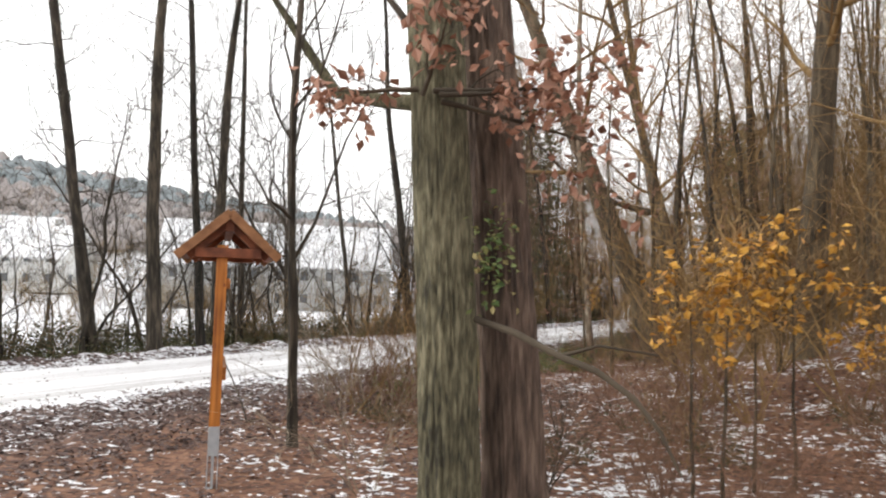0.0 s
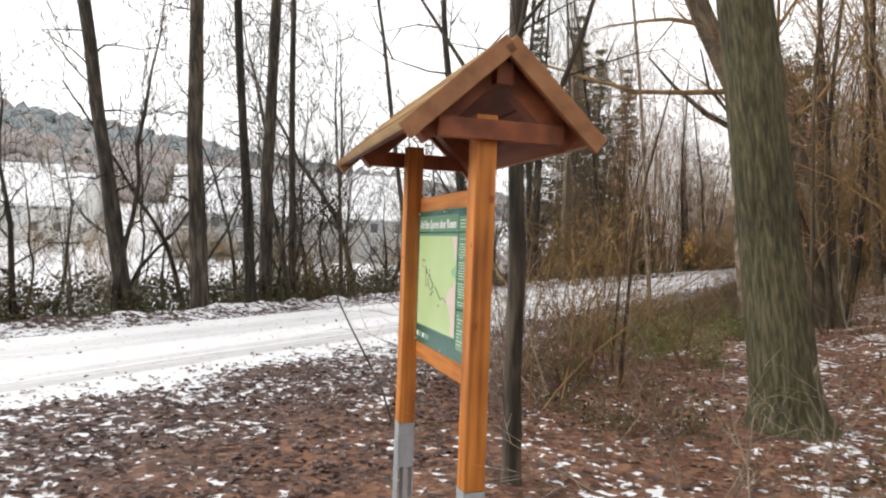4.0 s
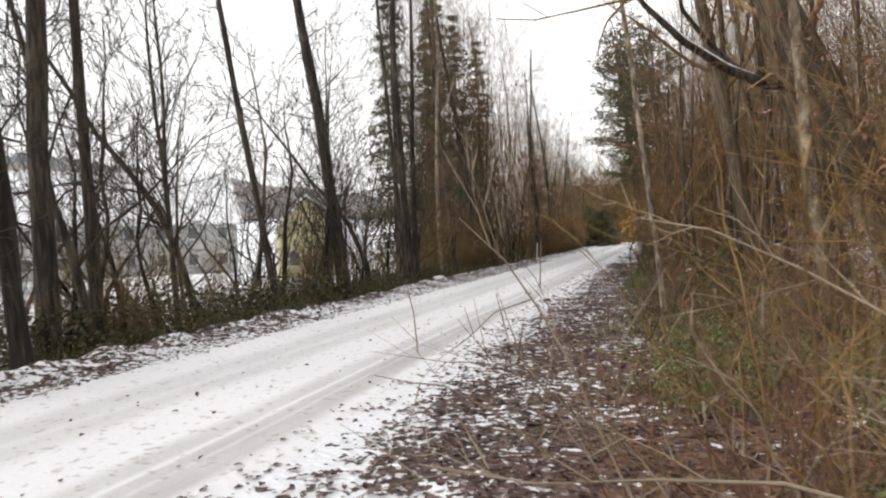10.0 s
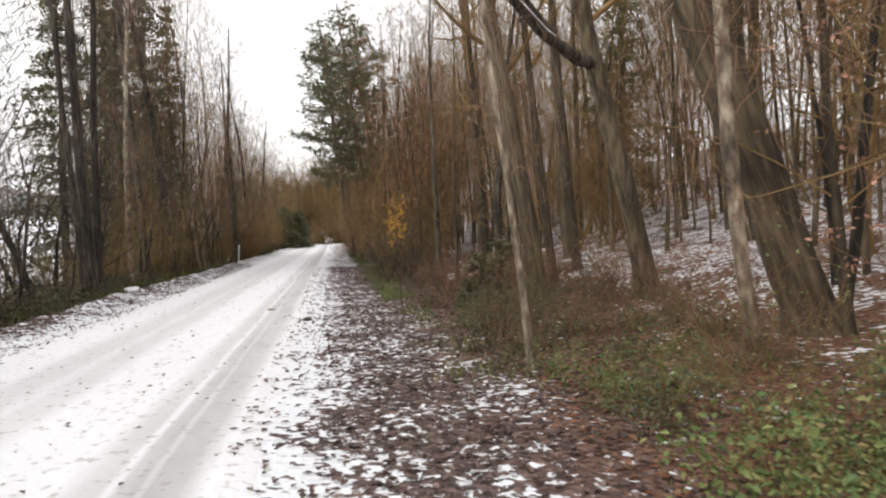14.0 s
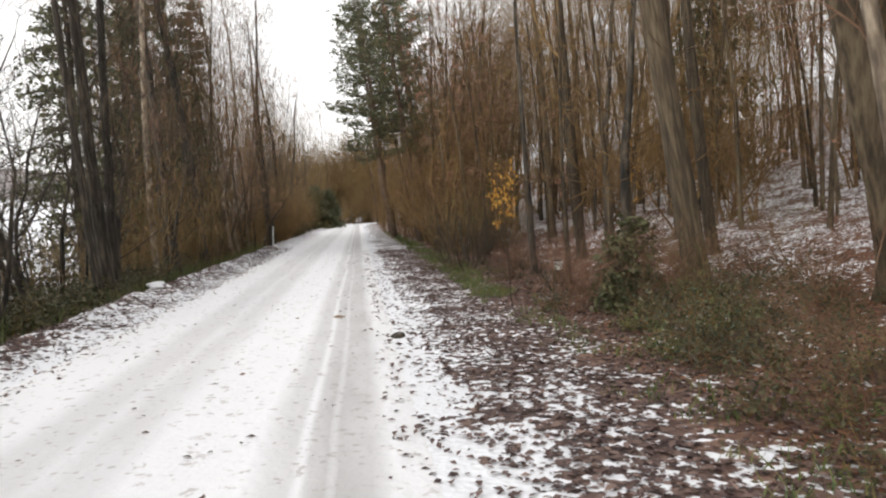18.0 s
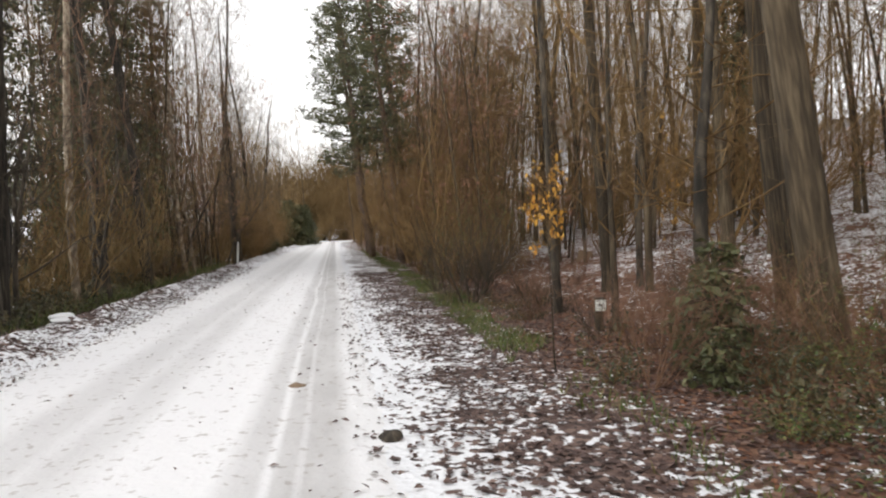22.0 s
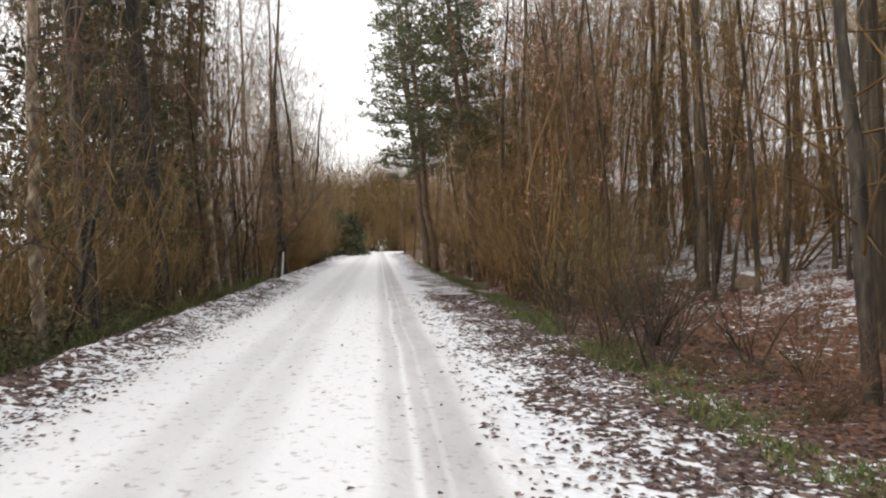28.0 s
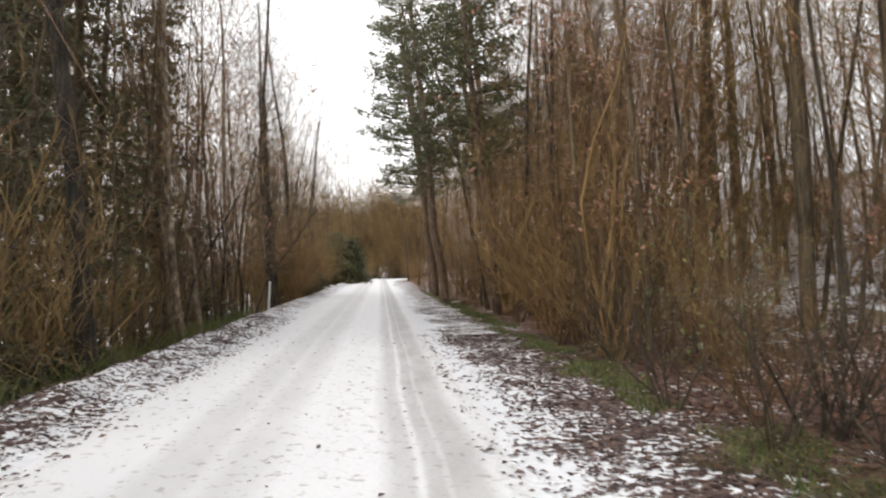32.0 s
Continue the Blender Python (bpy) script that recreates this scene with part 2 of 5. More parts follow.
def ground_mat():
    """Leaf litter with snow that thins out away from the road, green banks, snowy meadow and wooded hill."""
    m = bpy.data.materials.new("forest_floor")
    m.use_nodes = True
    n, l = m.node_tree.nodes, m.node_tree.links
    b = n["Principled BSDF"]
    ge = n.new("ShaderNodeNewGeometry")
    sx = n.new("ShaderNodeSeparateXYZ")
    l.new(ge.outputs["Position"], sx.inputs[0])

    def noise(s, d=4.0):
        q = n.new("ShaderNodeTexNoise")
        q.inputs["Scale"].default_value, q.inputs["Detail"].default_value = s, d
        l.new(ge.outputs["Position"], q.inputs["Vector"])
        return q.outputs["Fac"]

    def ramp(src, stops):
        q = n.new("ShaderNodeValToRGB")
        e = q.color_ramp.elements
        while len(e) < len(stops):
            e.new(0.5)
        for el, (p, c) in zip(e, stops):
            el.position, el.color = p, (c, c, c, 1) if not isinstance(c, tuple) else (*c, 1)
        l.new(src, q.inputs["Fac"])
        return q.outputs["Color"]

    def math2(op, a, c):
        q = n.new("ShaderNodeMath")
        q.operation = op
        for i, v in enumerate((a, c)):
            if isinstance(v, (int, float)):
                q.inputs[i].default_value = v
            else:
                l.new(v, q.inputs[i])
        return q.outputs[0]

    def mixc(f, a, c):
        q = n.new("ShaderNodeMix")
        q.data_type = "RGBA"
        for i, v in ((0, f), (6, a), (7, c)):
            if isinstance(v, tuple):
                q.inputs[i].default_value = (*v, 1)
            else:
                l.new(v, q.inputs[i])
        return q.outputs[2]

    vo = n.new("ShaderNodeTexVoronoi")
    vo.inputs["Scale"].default_value = 16
    vo.inputs["Randomness"].default_value = 1
    l.new(ge.outputs["Position"], vo.inputs["Vector"])
    vs = n.new("ShaderNodeSeparateColor")
    l.new(vo.outputs["Color"], vs.inputs[0])
    litter = ramp(vs.outputs[0], [(0, (0.03, 0.018, 0.015)), (0.35, (0.07, 0.042, 0.036)), (0.7, (0.125, 0.078, 0.066)), (1, (0.2, 0.135, 0.11))])
    rust = ramp(vs.outputs[0], [(0, (0.06, 0.027, 0.017)), (0.5, (0.15, 0.066, 0.036)), (1, (0.25, 0.13, 0.075))])
    grass = ramp(noise(9), [(0.3, (0.03, 0.035, 0.012)), (0.55, (0.075, 0.08, 0.03)), (0.75, (0.13, 0.11, 0.055))])
    fx = math2("MULTIPLY", math2("ADD", sx.outputs[0], 40), 1 / 80)      # x from -40..40 to 0..1
    X = lambda v: (v + 40) / 80
    wob = math2("MULTIPLY", math2("SUBTRACT", noise(0.6), 0.5), 0.03)
    fxw = math2("ADD", fx, wob)
    c1 = mixc(ramp(fxw, [(X(-3.2), 0.0), (X(-1.2), 1.0)]), litter, rust)
    c2 = mixc(ramp(fxw, [(X(-20), 0.9), (X(-11.3), 0.95), (X(-10.7), 0.0)]), c1, grass)
    cover = ramp(fxw, [(X(-24), 0.93), (X(-16.5), 0.78), (X(-13.5), 0.35), (X(-11.2), 0.15), (X(-10.6), 0.45), (X(-9.3), 0.49), (X(-8.4), 0.585), (X(-4.55), 0.63), (X(-4.25), 0.52), (X(-3.8), 0.47), (X(-2.4), 0.45), (X(-1.6), 0.4), (X(1), 0.42), (X(3), 0.445), (X(9), 0.45), (X(25), 0.44)])
    sn = math2("ADD", math2("MULTIPLY", noise(9, 7), 0.65), math2("MULTIPLY", noise(1.1, 3), 0.35))
    sm = n.new("ShaderNodeMapRange")
    sm.interpolation_type = "SMOOTHSTEP"
    deeper = math2("MULTIPLY", ramp(math2("MULTIPLY", sx.outputs[1], 1 / 40), [(0.2, 0.0), (0.5, 1.0)]), math2("ADD", math2("MULTIPLY", ramp(fxw, [(X(-3.5), 1.0), (X(-2.5), 0.0)]), 0.022), math2("MULTIPLY", ramp(fxw, [(X(1.5), 0.0), (X(4), 1.0)]), 0.05)))
    l.new(math2("SUBTRACT", math2("ADD", cover, deeper), sn), sm.inputs["Value"])
    sm.inputs["From Min"].default_value, sm.inputs["From Max"].default_value = -0.018, 0.018
    col = mixc(sm.outputs["Result"], c2, (0.82, 0.83, 0.86))
    far = ramp(math2("MULTIPLY", sx.outputs[0], -1 / 400), [(0.26, 0.0), (0.3, 1.0)])
    # hill woodland tones, with a bluish distance haze put into the colour
    wood = ramp(noise(0.035, 8), [(0.36, (0.08, 0.105, 0.115)), (0.52, (0.13, 0.135, 0.13)), (0.66, (0.2, 0.165, 0.145))])
    fz = ramp(math2("MULTIPLY", math2("ADD", sx.outputs[2], math2("MULTIPLY", noise(0.03), 14)), 1 / 60), [(0.27, 0.0), (0.33, 1.0)])
    col = mixc(fz, col, wood)
    l.new(col, b.inputs["Base Color"])
    b.inputs["Roughness"].default_value = 0.85
    bp = n.new("ShaderNodeBump")
    bp.inputs["Strength"].default_value, bp.inputs["Distance"].default_value = 0.5, 0.03
    l.new(vo.outputs["Distance"], bp.inputs["Height"])
    l.new(bp.outputs["Normal"], b.inputs["Normal"])
    MATS["forest_floor"] = m


ground_mat()


def road_mat():
    """Trodden snow on a track, two greyish wheel lanes with thin snow ridges, ragged leafy margins."""
    m = bpy.data.materials.new("snowy_track")
    m.use_nodes = True
    n, l = m.node_tree.nodes, m.node_tree.links
    b = n["Principled BSDF"]
    ge = n.new("ShaderNodeNewGeometry")
    sx = n.new("ShaderNodeSeparateXYZ")
    l.new(ge.outputs["Position"], sx.inputs[0])
    mp = n.new("ShaderNodeMapping")
    mp.inputs["Scale"].default_value = (1, 0.35, 1)
    l.new(ge.outputs["Position"], mp.inputs["Vector"])

    def noise(s, d, along=False):
        q = n.new("ShaderNodeTexNoise")
        q.inputs["Scale"].default_value, q.inputs["Detail"].default_value = s, d
        l.new(mp.outputs["Vector"] if along else ge.outputs["Position"], q.inputs["Vector"])
        return q.outputs["Fac"]

    def math2(op, a, c):
        q = n.new("ShaderNodeMath")
        q.operation = op
        for i, v in enumerate((a, c)):
            if isinstance(v, (int, float)):
                q.inputs[i].default_value = v
            else:
                l.new(v, q.inputs[i])
        return q.outputs[0]

    wob = math2("MULTIPLY", math2("SUBTRACT", noise(0.25, 1), 0.5), 0.03)
    grain = math2("MULTIPLY", math2("SUBTRACT", noise(9, 4, True), 0.5), 0.006)
    f = math2("ADD", math2("ADD", math2("MULTIPLY", math2("ADD", sx.outputs[0], 9), 1 / 5), wob), grain)
    X = lambda v: (v + 9) / 5
    cr = n.new("ShaderNodeValToRGB")
    stops = [(-7.75, 0.05), (-7.52, 0.34), (-7.25, 0.4), (-7.12, 0.24), (-6.95, 0.4), (-6.72, 0.32), (-6.5, 0.03), (-5.82, 0.02), (-5.66, 0.42), (-5.53, 0.5),
             (-5.49, 0.12), (-5.46, 0.12), (-5.42, 0.62), (-5.31, 0.75), (-5.28, 0.5), (-5.26, 0.5), (-5.23, 0.75), (-5.02, 0.7), (-4.86, 0.05), (-4.6, 0.04)]
    e = cr.color_ramp.elements
    while len(e) < len(stops):
        e.new(0.5)
    for el, (p, c) in zip(e, stops):
        el.position, el.color = X(p), (c, c, c, 1)
    l.new(f, cr.inputs["Fac"])
    wear = math2("MULTIPLY", cr.outputs["Color"], math2("ADD", math2("MULTIPLY", noise(2.2, 5, True), 1.1), 0.5))
    mx = n.new("ShaderNodeMix")
    mx.data_type = "RGBA"
    l.new(wear, mx.inputs[0])
    mx.inputs[6].default_value, mx.inputs[7].default_value = (0.87, 0.87, 0.885, 1), (0.44, 0.43, 0.425, 1)
    dots = n.new("ShaderNodeValToRGB")
    dots.color_ramp.elements[0].position, dots.color_ramp.elements[1].position = 0.6, 0.68
    l.new(noise(11, 3), dots.inputs["Fac"])
    mx2 = n.new("ShaderNodeMix")
    mx2.data_type = "RGBA"
    l.new(math2("MULTIPLY", dots.outputs["Color"], 0.5), mx2.inputs[0])
    l.new(mx.outputs[2], mx2.inputs[6])
    mx2.inputs[7].default_value = (0.3, 0.26, 0.23, 1)
    l.new(mx2.outputs[2], b.inputs["Base Color"])
    b.inputs["Roughness"].default_value = 0.55
    bp = n.new("ShaderNodeBump")
    bp.inputs["Strength"].default_value, bp.inputs["Distance"].default_value = 0.5, 0.02
    l.new(noise(16, 6), bp.inputs["Height"])
    l.new(bp.outputs["Normal"], b.inputs["Normal"])
    MATS["snowy_track"] = m


road_mat()

# ---- geometry helpers ----


class Geo:
    """Triangles gathered as arrays."""

    def __init__(self):
        self.v, self.f, self.n = [], [], 0

    def add(self, v, f):
        self.v.append(np.asarray(v, float).reshape(-1, 3))
        self.f.append(np.asarray(f, int).reshape(-1, 3) + self.n)
        self.n += len(self.v[-1])

    def arrays(self):
        return (np.concatenate(self.v), np.concatenate(self.f)) if self.v else (np.zeros((0, 3)), np.zeros((0, 3), int))

    def mesh(self, name, material, smooth=True):
        return tri_mesh(name, *self.arrays(), material, smooth)


def tri_mesh(name, v, f, material, smooth=True):
    me = bpy.data.meshes.new(name)
    me.vertices.add(len(v))
    me.vertices.foreach_set("co", np.ascontiguousarray(v, np.float32).ravel())
    me.loops.add(3 * len(f))
    me.loops.foreach_set("vertex_index", np.ascontiguousarray(f, np.int32).ravel())
    me.polygons.add(len(f))
    me.polygons.foreach_set("loop_start", np.arange(0, 3 * len(f), 3, dtype=np.int32))
    me.polygons.foreach_set("use_smooth", np.full(len(f), smooth))
    me.update(calc_edges=True)
    me.materials.append(MATS[material])
    return me


def tube(g, P, R, sides, rough=0.0, rng=None):
    """A tapered tube along the points P with radii R."""
    P, R = np.asarray(P, float), np.asarray(R, float)
    t = np.gradient(P, axis=0)
    t /= np.linalg.norm(t, axis=1)[:, None] + 1e-9
    ref = np.array((1.0, 0.13, 0)) if abs(t[0][2]) > 0.75 else np.array((0, 0, 1.0))
    a = np.cross(t, ref)
    a /= np.linalg.norm(a, axis=1)[:, None] + 1e-9
    b = np.cross(t, a)
    k = len(P)
    if sides == 2:  # flat strip for far twigs
        w = a * R[:, None]
        i = np.arange(k - 1)[:, None] * 2
        g.add(np.stack([P - w, P + w], 1).reshape(-1, 3), np.concatenate([i + [0, 1, 3], i + [0, 3, 2]]))
        return
    an = np.linspace(0, 2 * np.pi, sides, endpoint=False)
    rad = R[:, None] * np.ones(sides)
    if rough:
        rad = rad * (1 + rough * (rng.random(sides)[None, :] - 0.5) + 0.5 * rough * (rng.random((k, sides)) - 0.5))
    v = P[:, None, :] + rad[..., None] * (np.cos(an)[None, :, None] * a[:, None, :] + np.sin(an)[None, :, None] * b[:, None, :])
    i = np.arange(k - 1)[:, None] * sides
    j = np.arange(sides)[None, :]
    j2 = (j + 1) % sides
    q = np.stack([i + j, i + j2, i + sides + j2, i + sides + j], -1).reshape(-1, 4)
    g.add(v.reshape(-1, 3), np.concatenate([q[:, [0, 1, 2]], q[:, [0, 2, 3]]]))


def bark_trunk(g, P, R, sides, step, depth, ridges, seed):
    """A trunk whose bark stands out in long broken ridges."""
    P, R = np.asarray(P, float), np.asarray(R, float)
    s = np.concatenate([[0], np.cumsum(np.linalg.norm(np.diff(P, axis=0), axis=1))])
    u = np.arange(0, min(s[-1], 6.5), step)
    u = np.concatenate([u, np.linspace(min(s[-1], 6.5), s[-1], 14)])
    an = np.linspace(0, 2 * np.pi, sides, endpoint=False)
    C = np.stack([np.interp(u, s, P[:, k]) for k in range(3)], 1)
    rr = np.interp(u, s, R)
    v = np.zeros((len(u), sides, 3))
    for i, z in enumerate(u):
        for j, a in enumerate(an):
            q = Vector((math.cos(a) * ridges, math.sin(a) * ridges, z * 1.7 + seed))
            f = 1 - min(1.0, 3.2 * abs(noise.noise(q))) + 0.35 * noise.noise(q * 2.7)
            w = 0.03 * noise.noise(Vector((math.cos(a) * 1.5, math.sin(a) * 1.5, z * 0.5 + seed)))
            r = rr[i] * (1 + w) - depth * f * min(1.0, rr[i] / 0.2)
            v[i, j] = C[i] + (r * math.cos(a), r * math.sin(a), 0)
    i = np.arange(len(u) - 1)[:, None] * sides
    j = np.arange(sides)[None, :]
    j2 = (j + 1) % sides
    q = np.stack([i + j, i + j2, i + sides + j2, i + sides + j], -1).reshape(-1, 4)
    g.add(v.reshape(-1, 3), np.concatenate([q[:, [0, 1, 2]], q[:, [0, 2, 3]]]))


def leaves(g, C, size, rng, droop=0.3, flat=False):
    """Small folded leaves at the points C."""
    C = np.asarray(C, float)
    m = len(C)
    d = rng.normal(size=(m, 3))
    d[:, 2] = d[:, 2] * (0.15 if flat else 0.6) - (0 if flat else droop)
    d /= np.linalg.norm(d, axis=1)[:, None]
    up = rng.normal(size=(m, 3)) * (0.25 if flat else 1.0) + (0, 0, 1.0)
    s = np.cross(d, up)
    s /= np.linalg.norm(s, axis=1)[:, None] + 1e-9
    nn = np.cross(s, d)
    sz = size * (0.6 + 0.8 * rng.random(m))[:, None]
    w = 0.3 * sz
    v = np.stack([C, C + 0.5 * sz * d + w * s + 0.12 * sz * nn, C + sz * d, C + 0.5 * sz * d - w * s + 0.12 * sz * nn], 1)
    base = np.arange(m)[:, None] * 4
    g.add(v.reshape(-1, 3), np.concatenate([base + [0, 1, 2], base + [0, 2, 3]]))


def rot_about(d, ang, az, rng):
    """d turned by ang away from itself, in the direction az round it."""
    ref = np.array((0, 0, 1.0)) if abs(d[2]) < 0.9 else np.array((1.0, 0, 0))
    a = np.cross(d, ref)
    a /= np.linalg.norm(a)
    b = np.cross(d, a)
    return d * math.cos(ang) + (a * math.cos(az) + b * math.sin(az)) * math.sin(ang)


def grow(out, rng, p, d, L, r, lev, sp, tips):
    """One shoot and its side shoots. sp: per level segments, kids, angle, length ratio, wobble, lift, first place."""
    n = sp["seg"][lev]
    P, R = [np.array(p, float)], [r]
    d = np.array(d, float)
    for k in range(n):
        d = d + rng.normal(size=3) * sp["wob"][lev] + np.array((0, 0, sp["lift"][lev]))
        d /= np.linalg.norm(d)
        P.append(P[-1] + d * L / n)
        R.append(r * (1 - (k + 1) / n * sp["taper"][lev]))
    P = np.array(P)
    out[lev].append((P, np.array(R)))
    if lev + 1 < len(sp["seg"]):
        kids = sp["kids"][lev]
        az = rng.random() * 7
        for k in range(kids):
            f = sp["from"][lev] + (1 - sp["from"][lev]) * (k + rng.random()) / kids
            x = f * n
            i = min(int(x), n - 1)
            q = P[i] + (P[i + 1] - P[i]) * (x - i)
            dd = (P[i + 1] - P[i]) / (np.linalg.norm(P[i + 1] - P[i]) + 1e-9)
            az += 2.4 + rng.normal() * 0.5
            ang = sp["ang"][lev] * (0.75 + 0.5 * rng.random())
            c = rot_about(dd, ang, az, rng)
            Lk = sp["len"][lev] * L * (1.0 - sp.get("cone", 0.45) * f) * (0.55 + 0.75 * rng.random())
            grow(out, rng, q, c, Lk, max(sp.get("rmin", 0.003), r * (1 - f * sp["taper"][lev]) * sp["thin"][lev]), lev + 1, sp, tips)
    else:
        tips.append(P[-1])
        tips.append(P[len(P) // 2])


def shoots(out, levels, sides):
    g = Geo()
    for lev in levels:
        for P, R in out[lev]:
            tube(g, P, R, sides[lev])
    return g


def smooth(a, b, v):
    t = min(1.0, max(0.0, (v - a) / (b - a)))
    return t * t * (3 - 2 * t)


def gz(x, y):
    """Height of the ground."""
    low = 0.05 * min(max(0.0, x - 1.0), 9) + 0.34 * max(0.0, min(x - 10, 70.0))
    bank = 0.09 * min(max(0.0, x + 1.6), 3.6) + 0.2 * min(max(0.0, x - 2), 6) + 0.26 * max(0.0, min(x - 8, 70.0))
    k = smooth(1.0, 10.0, y)
    z = low + (bank - low) * k
    a = max(0.0, -9.6 - x)
    z -= min(1.1, 0.28 * a)
    far = max(0.0, math.hypot(x, y - 10) - 85)
    if x < -20:
        az = math.degrees(math.atan2(-x, y - 5))
        h = min(1.0, max(0.0, (az - 8) / 62)) ** 0.7
        z += h * (0.11 * min(far, 70) + 0.26 * max(0.0, min(far - 70, 170)))
    if -12 < x < -8.3:
        z += 0.22 * math.exp(-((x + 9.8) / 0.62) ** 2) * (0.75 + 0.5 * noise.noise(Vector((x * 1.5, y * 1.2, 11))) + 0.35 * noise.noise(Vector((x * 4, y * 4, 5))))
    z = min(z, 75)
    if not (-9.0 < x < -4.4) and far < 5:
        z += 0.05 * (noise.noise(Vector((x * 0.9, y * 0.9, 3))) + 0.4 * noise.noise(Vector((x * 3, y * 3, 7)))) * min(1.0, max(0, max(-9.0 - x, x + 4.4)))
    return z


def part(name, me, parent, label=""):
    ob = new(name, me)
    ob.parent = parent
    if name in ("branchwork", "twig_mass", "stemwork", "foliage"):
        ob["kind"] = "stuff"
    if label:
        ob["label"] = label
    return ob


def empty(name, m, label, category, group="", kind=""):
    ob = new(name)
    ob.empty_display_size = 0.2
    ob.matrix_basis = m
    return tagged(ob, label, category, group, kind)


PROTO = {}


def stand(x, y, s=1.0, sh=None, rz=0.0, lean=(0, 0), dz=-0.04):
    q = Vector((0, 0, 1)).rotation_difference(Vector((lean[0], lean[1], 1))).to_matrix().to_4x4()
    return Matrix.Translation((x, y, gz(x, y) + dz)) @ q @ Matrix.Rotation(rz, 4, "Z") @ Matrix.Diagonal((s, s, sh or s, 1))


def plant(kind, m, label="", group=""):
    """Sets a plant of that kind at m: the first is built, the others are copies."""
    spec = PROTO[kind]
    if spec.get("ob") is None:
        ob = empty(spec["name"], m, label or spec["label"], spec["category"], group or spec.get("group", ""))
        for pn, me, lb in spec["parts"]:
            part(pn, me, ob, lb)
        spec["ob"] = ob
    else:
        ob = copy_thing(spec["ob"], Matrix.Identity(4))
        ob.matrix_basis = m
        tagged(ob, label or spec["label"], "", group or spec.get("group", ""))
    return ob


def proto(kind, name, label, category, parts, group=""):
    PROTO[kind] = dict(name=name, label=label, category=category, parts=parts, group=group)


SP_POLE = dict(seg=(14, 5, 3, 1), kids=(36, 7, 4), ang=(1.15, 0.85, 0.8), len=(0.085, 0.55, 0.55), wob=(0.03, 0.36, 0.3, 0.1),
               lift=(0.008, 0.09, 0.03, 0), taper=(0.75, 0.85, 0.7, 0.6), thin=(0.15, 0.55, 0.65), cone=-0.9, rmin=0.0065)
SP_POLE["from"] = (0.13, 0.15, 0.1)
SP_BEECH = dict(seg=(10, 6, 4, 1), kids=(18, 7, 6), ang=(1.0, 0.75, 0.7), len=(0.32, 0.48, 0.5), wob=(0.025, 0.14, 0.17, 0.1),
                lift=(0.01, 0.05, 0.02, 0), taper=(0.7, 0.85, 0.7, 0.6), thin=(0.3, 0.5, 0.5), cone=0.35)
SP_BEECH["from"] = (0.28, 0.15, 0.1)
SP_YOUNG = dict(seg=(8, 4, 1), kids=(34, 9), ang=(1.15, 0.9), rmin=0.0055, len=(0.28, 0.45), wob=(0.045, 0.2, 0.1),
                lift=(0.02, 0.03, 0.01), taper=(0.85, 0.8, 0.6), thin=(0.3, 0.5), cone=0.3)
SP_YOUNG["from"] = (0.12, 0.1)
SP_STEM = dict(seg=(5, 2, 1), kids=(9, 6), rmin=0.0035, ang=(0.8, 0.75), len=(0.45, 0.5), wob=(0.13, 0.22, 0.1), lift=(0.0, 0.03, 0.0),
               taper=(0.8, 0.8, 0.6), thin=(0.45, 0.55), cone=0.3)
SP_STEM["from"] = (0.2, 0.1)


def make_tree(kind, seed, sp, h, r, bark, twig, name, label, category="tree", flare=0.5, leafy=None, leaf_n=0, leaf_size=0.07, sides=(12, 5, 3, 2), group="", clump=0, ridged=False):
    rng = np.random.default_rng(seed)
    out, tips = [[] for _ in sp["seg"]], []
    grow(out, rng, (0, 0, 0), (0, 0, 1), h, r, 0, sp, tips)
    g = Geo()
    P, R = out[0][0]
    low = np.array([P[0] + (P[1] - P[0]) * f for f in (0, 0.08, 0.2, 0.5)])
    PP = np.concatenate([low, P[1:]])
    RR = np.concatenate([r * np.array((1 + flare, 1 + flare * 0.45, 1 + flare * 0.15, 1.0)), R[1:]])
    if ridged:
        bark_trunk(g, PP, RR, 110, 0.06, 0.02, 6.0, seed)
    else:
        tube(g, PP, RR * (1 + 0.07 * rng.normal(size=len(RR)) * (np.arange(len(RR)) > 3)), sides[0], 0.26, rng)
    parts = [("trunk", g.mesh(kind + "_trunk", bark), "")]
    parts.append(("crown", shoots(out, range(1, len(sp["seg"])), sides).mesh(kind + "_crown", twig), "bare twiggy crown"))
    if leafy:
        T = np.array(tips)
        if clump:
            T = T[rng.integers(0, len(T), clump)]
        T = T[rng.integers(0, len(T), leaf_n)] + rng.normal(size=(leaf_n, 3)) * 0.05
        lg = Geo()
        leaves(lg, T, leaf_size, rng)
        parts.append(("foliage", lg.mesh(kind + "_leaf", leafy, False), "withered leaves"))
    proto(kind, name, label, category, parts, group)


